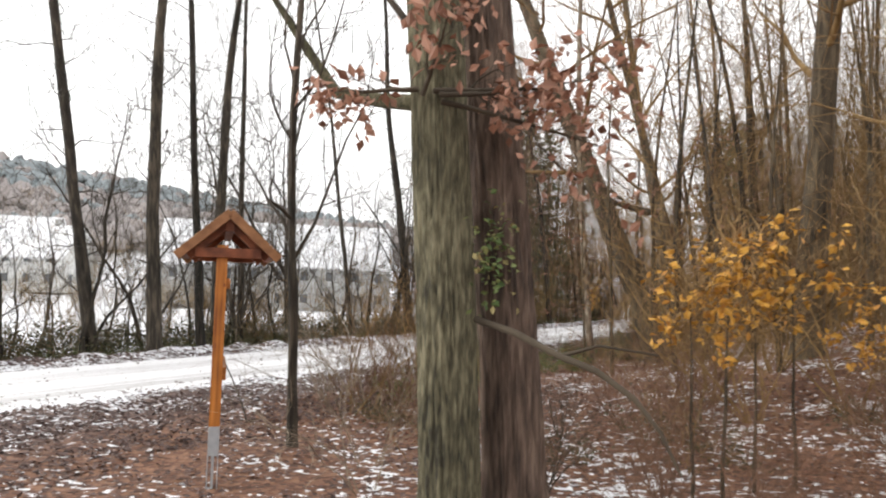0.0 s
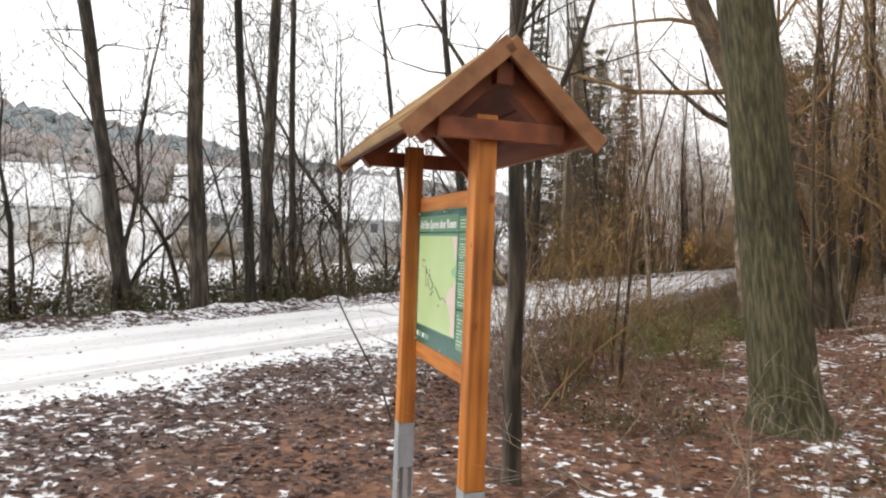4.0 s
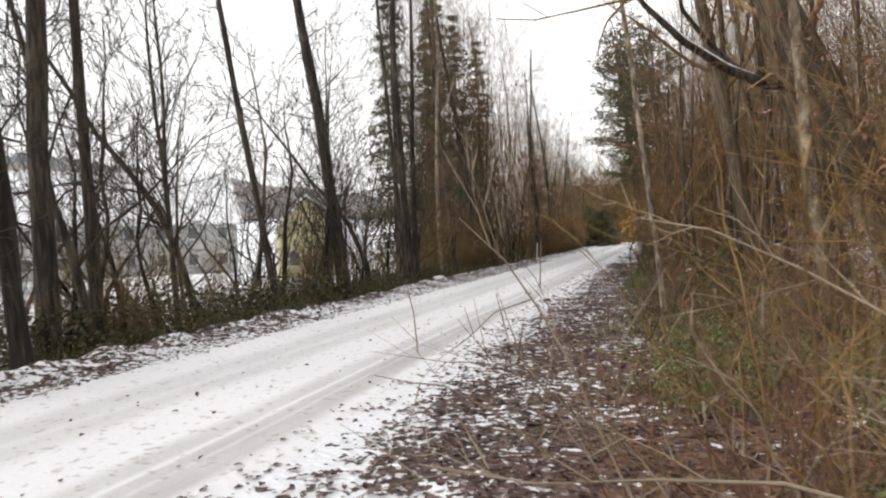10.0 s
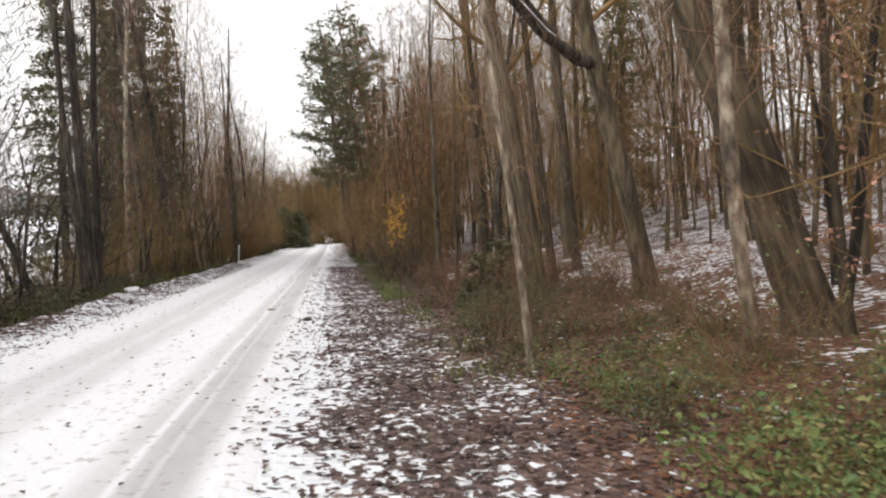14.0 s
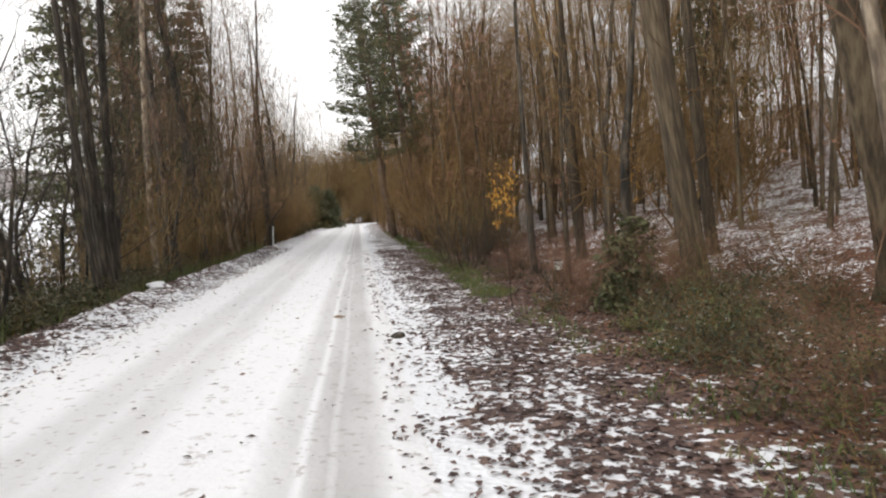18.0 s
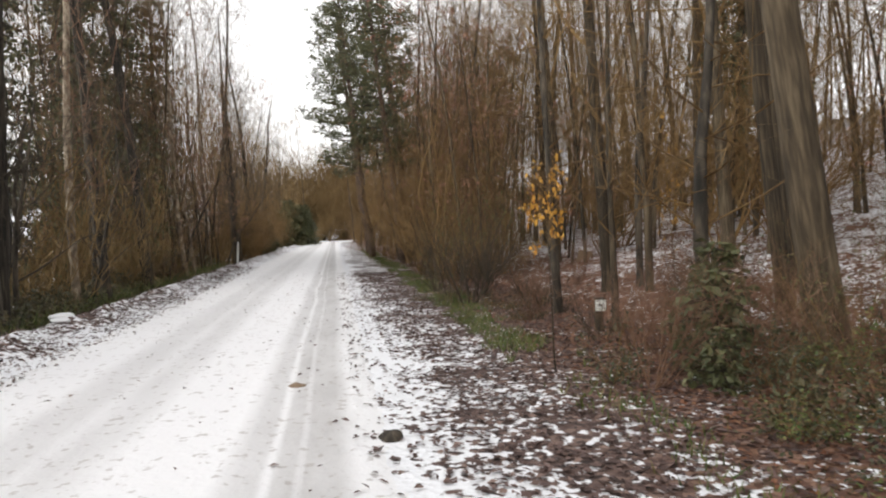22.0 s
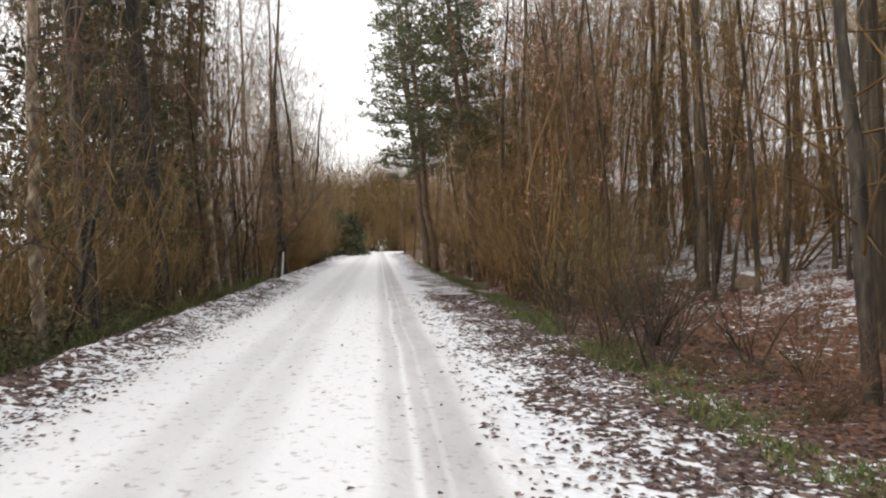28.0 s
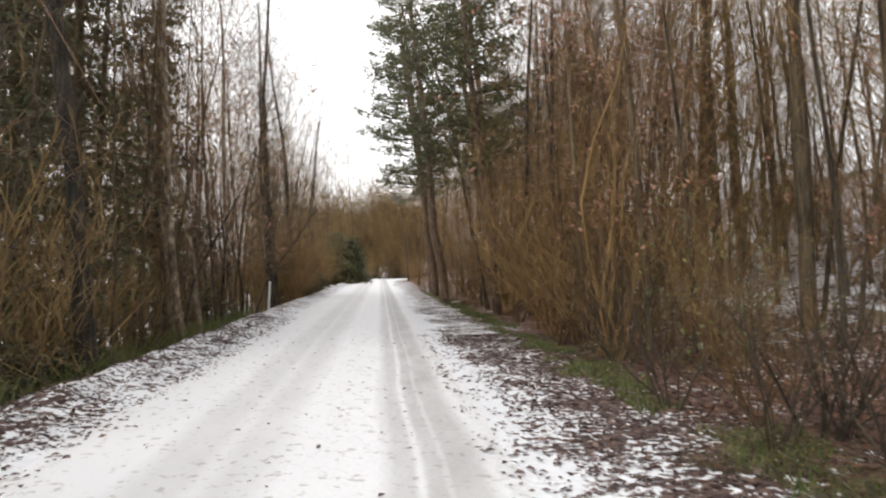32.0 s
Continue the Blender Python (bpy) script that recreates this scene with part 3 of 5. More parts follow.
def make_shrub(kind, seed, stems, h, spread, r, twig, name, label, sp=SP_STEM, leafy=None, leaf_n=0, leaf_size=0.05, category="shrub", group="", sides=(4, 3, 2, 2)):
    rng = np.random.default_rng(seed)
    out, tips = [[] for _ in sp["seg"]], []
    for k in range(stems):
        a, e = rng.random() * 7, spread * (0.3 + 0.9 * rng.random())
        d = np.array((math.cos(a) * math.sin(e), math.sin(a) * math.sin(e), math.cos(e)))
        grow(out, rng, (0.16 * math.cos(a) * rng.random(), 0.16 * math.sin(a) * rng.random(), 0), d, h * (0.6 + 0.5 * rng.random()), r * (0.6 + 0.7 * rng.random()), 0, sp, tips)
    parts = [("stemwork", shoots(out, (0,), sides).mesh(kind + "_stems", twig), ""),
             ("twig_mass", shoots(out, range(1, len(sp["seg"])), sides).mesh(kind + "_twigs", twig), "")]
    if leafy:
        T = np.array(tips)
        T = T[rng.integers(0, len(T), leaf_n)] + rng.normal(size=(leaf_n, 3)) * 0.06
        lg = Geo()
        leaves(lg, T, leaf_size, rng)
        parts.append(("foliage", lg.mesh(kind + "_leaf", leafy, False), ""))
    proto(kind, name, label, category, parts, group)


def make_conifer(kind, seed, h, r, spread, low, name, label, whorl=0.42, dens=1.0, droop=0.25):
    """Spruce or pine: trunk, drooping boughs, and needle sprays along them."""
    rng = np.random.default_rng(seed)
    g, bo, nd = Geo(), Geo(), Geo()
    zs = np.linspace(0, h, 9)
    P = np.stack([rng.normal(size=9) * 0.03, rng.normal(size=9) * 0.03, zs], 1)
    tube(g, P, r * (1.25 - zs / h * 1.2), 9, 0.1, rng)
    z = low
    while z < h - 0.2:
        f = (z - low) / (h - low)
        for k in range(7):
            a = rng.random() * 7
            L = spread * (1 - f) ** 0.8 * (0.55 + 0.6 * rng.random()) + 0.15
            s = np.linspace(0, 1, 5)
            B = np.stack([np.cos(a) * L * s, np.sin(a) * L * s, z + L * (0.12 * s - droop * s ** 2)], 1)
            tube(bo, B, 0.02 * (1 - 0.8 * s) + 0.004, 3)
            m = int(60 * dens * L) + 8
            u = 0.15 + 0.85 * rng.random(m)
            C = np.stack([np.cos(a) * L * u, np.sin(a) * L * u, z + L * (0.12 * u - droop * u ** 2)], 1) + rng.normal(size=(m, 3)) * (0.05 + 0.1 * L * 0.4)
            leaves(nd, C, 0.17, rng, 0.5)
        z += whorl * (0.7 + 0.6 * rng.random())
    proto(kind, name, label, "tree", [("trunk", g.mesh(kind + "_trunk", "bark_dark"), ""), ("branchwork", bo.mesh(kind + "_boughs", "twig_dark"), ""),
                                      ("foliage", nd.mesh(kind + "_needles", "needles", False), "dark green needles")])


def make_pine(kind, seed, h, r):
    """Pine: bare lower trunk, uneven open boughs that end in separate needle tufts."""
    rng = np.random.default_rng(seed)
    g, bo, nd = Geo(), Geo(), Geo()
    zs = np.linspace(0, h, 11)
    P = np.stack([0.12 * np.sin(zs * 0.35), rng.normal(size=11) * 0.05, zs], 1)
    tube(g, P, r * (1.2 - zs / h), 10, 0.15, rng)
    z = 5.8
    while z < h - 0.3:
        f = (z - 5.8) / (h - 5.8)
        for k in range(3 + (rng.random() < 0.5)):
            a, L = rng.random() * 7, (3.6 * (1 - f) ** 0.6 * (0.4 + 0.8 * rng.random()) + 0.3) * (0.75 if f < 0.15 else 1)
            s = np.linspace(0, 1, 6)
            w = np.cumsum(rng.normal(size=6) * 0.07)
            B = np.stack([np.cos(a + w * s) * L * s, np.sin(a + w * s) * L * s, z + L * (0.28 * s ** 1.6 - 0.06 * s + 0.02 * w)], 1)
            tube(bo, B, 0.035 * (1 - 0.85 * s) * (1 - 0.5 * f) + 0.005, 4)
            for q in range(int(3 + 3 * L)):
                u = 0.35 + 0.65 * rng.random()
                c = np.array([np.interp(u, s, B[:, i]) for i in range(3)])
                d = rng.normal(size=3) * (0.28, 0.28, 0.14) + (0, 0, 0.12)
                tube(bo, np.array([c, c + d]), np.array((0.008, 0.004)), 2)
                leaves(nd, c + d + rng.normal(size=(15, 3)) * (0.13, 0.13, 0.07), 0.14, rng, -0.2)
        z += 0.55 * (0.5 + 1.0 * rng.random())
    proto(kind, "pine_tree", "open-crowned green pine leaning over the track", "tree", [("trunk", g.mesh(kind + "_trunk", "bark_brown"), ""), ("branchwork", bo.mesh(kind + "_boughs", "twig_dark"), ""),
                                                                                      ("foliage", nd.mesh(kind + "_needles", "needles", False), "green needle tufts")])


make_tree("pole", 11, SP_POLE, 17, 0.2, "bark_dark", "twig_dark", "forest_tree", "tall bare dark-barked tree beside the snowy track", group="trees along the meadow side")
make_tree("pole2", 12, SP_POLE, 16, 0.2, "bark_dark", "twig_dark", "forest_tree", "slender bare dark tree with dead side stubs", group="trees along the meadow side")
make_tree("beech", 21, SP_BEECH, 17, 0.3, "bark_grey", "twig_brown", "beech_tree", "stout grey-brown bare forest tree in leaf litter", group="stout forest trees")
make_tree("beech2", 22, SP_BEECH, 18, 0.3, "bark_grey", "twig_brown", "beech_tree", "leaning grey-brown bare forest tree in leaf litter", group="stout forest trees")
make_tree("mossy", 23, SP_BEECH, 18, 0.33, "bark_mossy", "twig_dark", "oak_tree", "leaning oak with mossy brown bark behind the notice board", ridged=True)
make_tree("young", 31, SP_YOUNG, 9, 0.06, "bark_grey", "twig_brown", "young_tree", "thin young bare tree of the undergrowth", sides=(7, 3, 2), flare=0.2, group="young trees of the wood edge")
make_tree("young2", 32, SP_YOUNG, 10, 0.07, "bark_dark", "twig_brown", "young_tree", "thin dark young bare tree of the undergrowth", sides=(7, 3, 2), flare=0.2, group="young trees of the wood edge")
make_tree("young3", 33, SP_YOUNG, 8, 0.05, "bark_grey", "twig_red", "young_tree", "thin young tree holding some withered leaves", sides=(7, 3, 2), flare=0.2, leafy="leaf_brown", leaf_n=700, clump=150, group="young trees of the wood edge")
make_tree("birch", 41, SP_POLE, 15, 0.1, "bark_pale", "twig_red", "birch_tree", "slim pale-barked birch among dark trees", flare=0.2, sides=(9, 4, 3, 2), group="birches")
make_tree("golden", 42, SP_YOUNG, 4.2, 0.03, "bark_grey", "twig_brown", "sapling", "sapling with yellow-orange autumn leaves", sides=(6, 3, 2), flare=0.2, leafy="leaf_yellow", leaf_n=480, leaf_size=0.08, clump=60)
make_shrub("hazel", 51, 16, 2.6, 0.5, 0.012, "twig_brown", "bare_shrub", "bare brown many-stemmed shrub at the wood edge", group="bare shrubs")
make_shrub("hazel2", 52, 13, 3.1, 0.42, 0.014, "twig_brown", "bare_shrub", "bare tall twiggy shrub at the wood edge", group="bare shrubs")
make_shrub("hazel3", 53, 16, 2.0, 0.75, 0.010, "twig_red", "bare_shrub", "bare low spreading shrub with arching twigs", group="bare shrubs")
make_shrub("thorn", 54, 9, 2.0, 0.65, 0.017, "twig_dark", "thorn_bush", "dark bare thorn bush by the verge", group="thorn bushes")
make_shrub("leafing", 55, 12, 2.6, 0.5, 0.010, "twig_brown", "leafy_shrub", "shrub still holding some yellow-green leaves", leafy="leaf_green", leaf_n=380, group="shrubs with few leaves")
SP_LONG = dict(seg=(8, 4, 1), kids=(8, 4), ang=(0.6, 0.6), rmin=0.0035, len=(0.42, 0.45), wob=(0.17, 0.2, 0.1), lift=(-0.03, -0.02, 0.0), taper=(0.8, 0.8, 0.6), thin=(0.55, 0.55), cone=0.3)
SP_LONG["from"] = (0.25, 0.1)
make_shrub("sparse", 58, 6, 3.0, 0.55, 0.010, "twig_brown", "bare_shrub", "sparse bare shrub with long arching shoots", sp=SP_LONG, group="bare shrubs")
make_shrub("sparse2", 59, 5, 2.5, 0.6, 0.009, "twig_pale", "bare_shrub", "sparse shrub with pale crooked shoots", sp=SP_LONG, group="bare shrubs")
SP_CANE = dict(seg=(6, 2), kids=(6,), ang=(0.7,), len=(0.3,), wob=(0.15, 0.1), lift=(-0.16, 0.0), taper=(0.7, 0.6), thin=(0.6,), cone=0.2)
SP_CANE["from"] = (0.15,)
make_shrub("bramble", 56, 16, 1.1, 0.9, 0.006, "twig_brown", "bramble", "low bramble with dark green leaves", sp=SP_CANE, leafy="leaf_bramble", leaf_n=620, leaf_size=0.06, group="brambles")
make_shrub("herb", 57, 14, 0.75, 0.6, 0.004, "twig_brown", "low_shrub", "low shrub with fresh green leaves", sp=SP_CANE, leafy="leaf_green", leaf_n=560, leaf_size=0.055, group="green low shrubs")
make_shrub("bank", 60, 18, 0.95, 0.95, 0.005, "twig_brown", "bramble", "low tangled scrub with dull olive leaves on the bank", sp=SP_CANE, leafy="leaf_bank", leaf_n=420, leaf_size=0.08, group="scrub on the bank", sides=(3, 2, 2))
make_tree("goldlow", 43, dict(SP_YOUNG, **{"from": (0.62, 0.2)}), 1.9, 0.018, "bark_grey", "twig_brown", "sapling", "low sapling with orange-yellow autumn leaves", sides=(6, 3, 2), flare=0.2, leafy="leaf_yellow", leaf_n=230, leaf_size=0.07, clump=16)
SP_HAZE = dict(seg=(6, 3, 2, 1), kids=(9, 7, 5), ang=(0.75, 0.85, 0.8), rmin=0.0022, len=(0.5, 0.5, 0.55), wob=(0.2, 0.32, 0.25, 0.1), lift=(0.02, 0.0, 0.0, 0.0), taper=(0.85, 0.8, 0.8, 0.6), thin=(0.4, 0.45, 0.5), cone=0.25)
SP_HAZE["from"] = (0.15, 0.1, 0.1)
make_shrub("twiggy", 65, 8, 3.2, 0.55, 0.02, "twig_dark", "bare_shrub", "wide shrub with dark stems and a haze of fine twigs", sp=SP_HAZE, leafy="leaf_green", leaf_n=260, leaf_size=0.055, group="bare shrubs")
SP_SCRUB = dict(seg=(9, 5, 3, 1), kids=(13, 6, 4), ang=(0.8, 0.7, 0.7), rmin=0.0075, len=(0.42, 0.5, 0.5), wob=(0.13, 0.2, 0.2, 0.1), lift=(0.03, 0.06, 0.02, 0), taper=(0.85, 0.85, 0.8, 0.6), thin=(0.4, 0.5, 0.6), cone=0.3)
SP_SCRUB["from"] = (0.2, 0.15, 0.1)
make_tree("oakling", 71, dict(SP_SCRUB, seg=(12, 6, 3, 1), kids=(22, 7, 4), wob=(0.045, 0.2, 0.2, 0.1), len=(0.3, 0.5, 0.5)), 9.5, 0.085, "bark_dark", "twig_dark", "young_tree", "crooked dark young tree with many side twigs", sides=(10, 5, 3, 2), flare=0.3)
for k in range(3):
    make_tree("scrub" + " ab"[k].strip(), 66 + k, SP_SCRUB, 5.0 + 0.6 * k, 0.065, "bark_dark", "twig_dark", "scrub_tree", "small crooked dark bare tree on the bank", sides=(7, 4, 3, 2), flare=0.3, group="scrub trees on the bank")
PROTO["twiggy"]["parts"][1][1].materials[0] = MATS["twig_red"]
make_shrub("brush", 91, 7, 3.6, 0.5, 0.02, "twig_brown", "bare_shrub", "tall bare shrub with a brown haze of fine twigs", sp=dict(SP_HAZE, rmin=0.0033, kids=(8, 6, 5)), group="bare shrubs", sides=(5, 3, 2, 2))
make_shrub("brush2", 92, 5, 5.6, 0.32, 0.028, "twig_brown", "bare_shrub", "high thin-stemmed shrub with hazy brown twigs", sp=dict(SP_HAZE, rmin=0.0036, lift=(0.05, 0.02, 0.0, 0.0), kids=(9, 7, 4)), group="bare shrubs", sides=(5, 3, 2, 2))
make_conifer("spruce", 61, 15, 0.14, 2.2, 1.0, "spruce_tree", "dark green spruce with drooping boughs", whorl=0.44, dens=0.34)
make_conifer("fir", 62, 4.0, 0.06, 1.5, 0.1, "young_spruce", "young dark spruce dusted with snow", whorl=0.28)
make_pine("pine", 63, 18, 0.19)
make_conifer("tiny", 64, 1.5, 0.02, 0.55, 0.05, "spruce_sapling", "small dark green spruce sapling", whorl=0.24, dens=0.12)

# ---- ground and track ----


def axis_steps(spans):
    out = []
    for a, b, s in spans:
        out += list(np.arange(a, b, s))
    return np.array(out + [spans[-1][1]])


def sheet(name, xs, ys, fz, material):
    v = np.array([(x, y, fz(x, y)) for y in ys for x in xs])
    nx, ny = len(xs), len(ys)
    i = (np.arange(ny - 1)[:, None] * nx + np.arange(nx - 1)[None, :]).ravel()
    f = np.concatenate([np.stack([i, i + 1, i + nx + 1], 1), np.stack([i, i + nx + 1, i + nx], 1)])
    return tri_mesh(name, v, f, material)


GX = axis_steps([(-900, -400, 100), (-400, -60, 12), (-60, -14, 2.5), (-14, -11, 0.3), (-11, -8.6, 0.1), (-8.6, -4.8, 0.5), (-4.8, -1, 0.15), (-1, 4, 0.25), (4, 14, 0.6), (14, 60, 4), (60, 600, 60)])
GY = axis_steps([(-500, -60, 60), (-60, -8, 4), (-8, 40, 0.17), (40, 130, 1.5), (130, 400, 15), (400, 900, 100)])
tagged(new("ground", sheet("ground", GX, GY, gz, "forest_floor")), "leaf-littered forest floor with patchy snow", "ground", "", "structure")


def road_z(x, y):
    e = min(x + 8.95, -4.4 - x)
    z = 0.045 - 0.085 * (max(0.0, 0.6 - e) / 0.6) ** 1.3
    z += 0.022 * max(0.0, 0.8 - e) * (noise.noise(Vector((x * 5, y * 5, 2))) + 0.7 * noise.noise(Vector((x * 13, y * 9, 8))))
    trod = max(0.0, 1 - ((x + 6.15) / 0.32) ** 2)
    z -= 0.02 * trod * max(0.0, noise.noise(Vector((x * 3.5, y * 2.6, 21))) - 0.05)
    for c, w in ((-7.1, 0.45), (-5.27, 0.4)):
        z -= 0.018 * max(0.0, 1 - ((x - c) / w) ** 4)
    return z + 0.006 * noise.noise(Vector((x * 4, y * 1.5, 0))) + 0.004 * noise.noise(Vector((x * 11, y * 6, 5)))


RX = axis_steps([(-8.95, -7.8, 0.09), (-7.8, -5.9, 0.08), (-5.9, -4.8, 0.03), (-4.8, -4.4, 0.06)])
RY = axis_steps([(-40, -8, 2), (-8, 40, 0.12), (40, 164, 2.0)])


def road_sheet():
    v = []
    for y in RY:
        for k, x in enumerate(RX):
            j = 0.22 * noise.noise(Vector((k * 0.01, y * 1.3, 1))) + 0.1 * noise.noise(Vector((k * 0.01, y * 6, 4)))
            q = x + j * (1 if k in (0, len(RX) - 1) else 0.5 if k in (1, len(RX) - 2) else 0)
            v.append((q + 0.006 * max(0.0, y - 104) ** 2, y, road_z(x, y)))
    nx, ny = len(RX), len(RY)
    i = (np.arange(ny - 1)[:, None] * nx + np.arange(nx - 1)[None, :]).ravel()
    f = np.concatenate([np.stack([i, i + 1, i + nx + 1], 1), np.stack([i, i + nx + 1, i + nx], 1)])
    return tri_mesh("road", np.array(v), f, "snowy_track")


tagged(new("road", road_sheet()), "snow-covered forest track with two wheel lanes", "road", "", "structure")

# ---- notice board ----


def box(bm, x0, x1, y0, y1, z0, z1, m=None):
    r = bmesh.ops.create_cube(bm, size=1, matrix=Matrix.Translation(((x0 + x1) / 2, (y0 + y1) / 2, (z0 + z1) / 2)) @ Matrix.Diagonal((x1 - x0, y1 - y0, z1 - z0, 1)))
    if m is not None:
        bmesh.ops.transform(bm, matrix=m, verts=r["verts"])
    return r["verts"]


def bm_mesh(name, bm, material, bevel=0.0):
    if bevel:
        bmesh.ops.bevel(bm, geom=bm.edges[:], offset=bevel, segments=2, affect="EDGES", profile=0.6)
    me = bpy.data.meshes.new(name)
    bm.to_mesh(me)
    bm.free()
    me.materials.append(MATS[material])
    return me


def slab(name, parent, x0, x1, y0, y1, z0, z1, material, bevel=0.0, m=None, label=""):
    bm = bmesh.new()
    box(bm, x0, x1, y0, y1, z0, z1)
    if m is not None:
        bmesh.ops.transform(bm, matrix=m, verts=bm.verts[:])
    return part(name, bm_mesh(name, bm, material, bevel), parent, label)


def lettering(name, text, size, material, x, y, z, parent, width=None):
    """Raised letters facing local -y."""
    cu = bpy.data.curves.new(name, "FONT")
    cu.body, cu.size, cu.extrude, cu.offset = text, size, 0.0006, 0.0011
    ob = bpy.data.objects.new("tmp", cu)
    me = bpy.data.meshes.new_from_object(ob)
    bpy.data.objects.remove(ob)
    me.materials.append(MATS[material])
    co = np.array([v.co for v in me.vertices])
    k = width / (co[:, 0].max() - co[:, 0].min()) if width else 1
    me.transform(Matrix.Translation((x, y, z)) @ Matrix.Rotation(radians(90), 4, "X") @ Matrix.Diagonal((k, 1, 1, 1)))
    return part(name, me, parent)


def disc(bm, x, z, y, r, n=20, depth=0.001):
    bmesh.ops.create_cone(bm, cap_ends=True, segments=n, radius1=r, radius2=r, depth=depth, matrix=Matrix.Translation((x, y, z)) @ Matrix.Rotation(radians(90), 4, "X"))


def notice_board():
    A = empty("notice_board", Matrix.Translation((0.4285, -0.2175, gz(0.43, -0.22) - 0.012)) @ Matrix.Rotation(radians(-40.9), 4, "Z") @ Matrix.Diagonal((1.04, 1, 1, 1)),
              "roofed larch-wood notice board with a green trail map", "notice board")
    for x in (-0.58, 0.58):
        post = slab("post", A, x - 0.05, x + 0.05, -0.105, -0.005, 0.57, 2.27, "larch", 0.006)
        for k in range(2):
            kz, ko = 0.95 + 0.66 * k + 0.16 * math.sin(k * 5 + x * 3), 0.032 * math.sin(k * 2.3 + x * 9)
            for face in range(2):
                bm = bmesh.new()
                disc(bm, 0, 0, 0, 0.008 + 0.006 * abs(math.sin(k * 3.1 + face)), 12, 0.0015)
                turn = Matrix.Translation((x + ko, -0.1052, kz)) if face == 0 else Matrix.Translation((x + math.copysign(0.0502, x), ko - 0.055, kz + 0.21)) @ Matrix.Rotation(radians(90), 4, "Z")
                bmesh.ops.transform(bm, matrix=turn @ Matrix.Diagonal((1, 1, 1.5, 1)), verts=bm.verts[:])
                part("knot", bm_mesh("knot", bm, "knot_wood"), post)
        bm = bmesh.new()
        box(bm, x - 0.042, x + 0.042, -0.067, -0.043, -0.1, 0.75)
        for s in (-1, 1):
            box(bm, x + s * 0.046 - 0.004, x + s * 0.046 + 0.004, -0.095, -0.015, 0.3, 0.568)
            box(bm, x - 0.049, x + 0.049, -0.055 + s * 0.046 - 0.004, -0.055 + s * 0.046 + 0.004, -0.1, 0.569)
        part("post_anchor", bm_mesh("post_anchor", bm, "zinc"), A, "galvanised steel post foot")
    slab("top_rail", A, -0.53, 0.53, -0.017, 0.03, 1.853, 1.955, "larch_beam", 0.005)
    slab("bottom_rail", A, -0.53, 0.53, -0.017, 0.03, 0.985, 1.107, "larch_beam", 0.005)
    # printed panel
    P = slab("map_panel", A, -0.497, 0.497, -0.031, -0.019, 1.09, 1.868, "board_green", 0.001, label="dark green printed trail panel")
    yf = -0.0325

    def sheet2(name, x0, x1, z0, z1, material, y=yf):
        return slab(name, P, x0, x1, y, y + 0.0014, z0, z1, material)

    sheet2("title_band", -0.47, 0.222, 1.75, 1.838, "board_sage")
    sheet2("intro_band", 0.238, 0.468, 1.75, 1.825, "board_sage")
    sheet2("map_margin", -0.47, 0.222, 1.196, 1.738, "board_sage")
    sheet2("trail_map", -0.463, 0.213, 1.202, 1.724, "map_green", yf - 0.0006)
    sheet2("text_column", 0.238, 0.468, 1.36, 1.738, "board_sage")
    sheet2("legend_box", 0.238, 0.345, 1.15, 1.348, "board_sage")
    sheet2("legend_box", 0.355, 0.468, 1.15, 1.348, "board_sage")
    sheet2("legend_strip", 0.36, 0.382, 1.155, 1.34, "print_pale", yf - 0.0008)
    lettering("title", "Auf den Spuren alter Riesen", 0.066, "print_white", -0.455, yf - 0.0012, 1.768, P, 0.648)
    # town patch on the map: ragged pink outline
    rng = random.Random(4)
    for name, z0, z1, material, wide in (("town_area", 1.206, 1.49, "map_pink", lambda z: 0.06 + 0.085 * math.exp(-((z - 1.39) / 0.06) ** 2) - 0.04 * (z > 1.46)),
                                         ("town_area", 1.58, 1.722, "map_pink", lambda z: 0.012 + 0.45 * (z - 1.58)), ("park_area", 1.505, 1.574, "map_sage", lambda z: 0.07 * math.sin((z - 1.505) / 0.069 * math.pi) + 0.004)):
        bm = bmesh.new()
        ring = [bm.verts.new((0.2115, yf - 0.001, z0)), bm.verts.new((0.2115, yf - 0.001, z1))]
        for k in range(40):
            z = z1 - (z1 - z0) * k / 39
            ring.append(bm.verts.new((0.2105 - max(0.001, wide(z) + 0.012 * noise.noise(Vector((z * 40, k * 0.02, 3))) + 0.005 * (rng.random() - 0.5)), yf - 0.001, z)))
        bm.faces.new(ring)
        part(name, bm_mesh(name, bm, material), P)
    # trail line and numbered stops
    trail = [(-0.387, 1.552), (-0.37, 1.541), (-0.355, 1.54), (-0.33, 1.549), (-0.31, 1.545), (-0.292, 1.513), (-0.244, 1.507), (-0.182, 1.455), (-0.13, 1.437), (-0.089, 1.418), (-0.035, 1.376), (-0.015, 1.38), (0.01, 1.394), (0.075, 1.372)]
    loop = [(-0.251, 1.501), (-0.262, 1.45), (-0.245, 1.437), (-0.221, 1.416), (-0.195, 1.418), (-0.172, 1.446)]
    side = [(-0.31, 1.54), (-0.305, 1.435)]
    g = Geo()
    for line in (trail, loop, side):
        tube(g, [(x, yf - 0.0012, z) for x, z in line], [0.0022] * len(line), 4)
    part("trail_line", g.mesh("trail_line", "print_dark"), P)
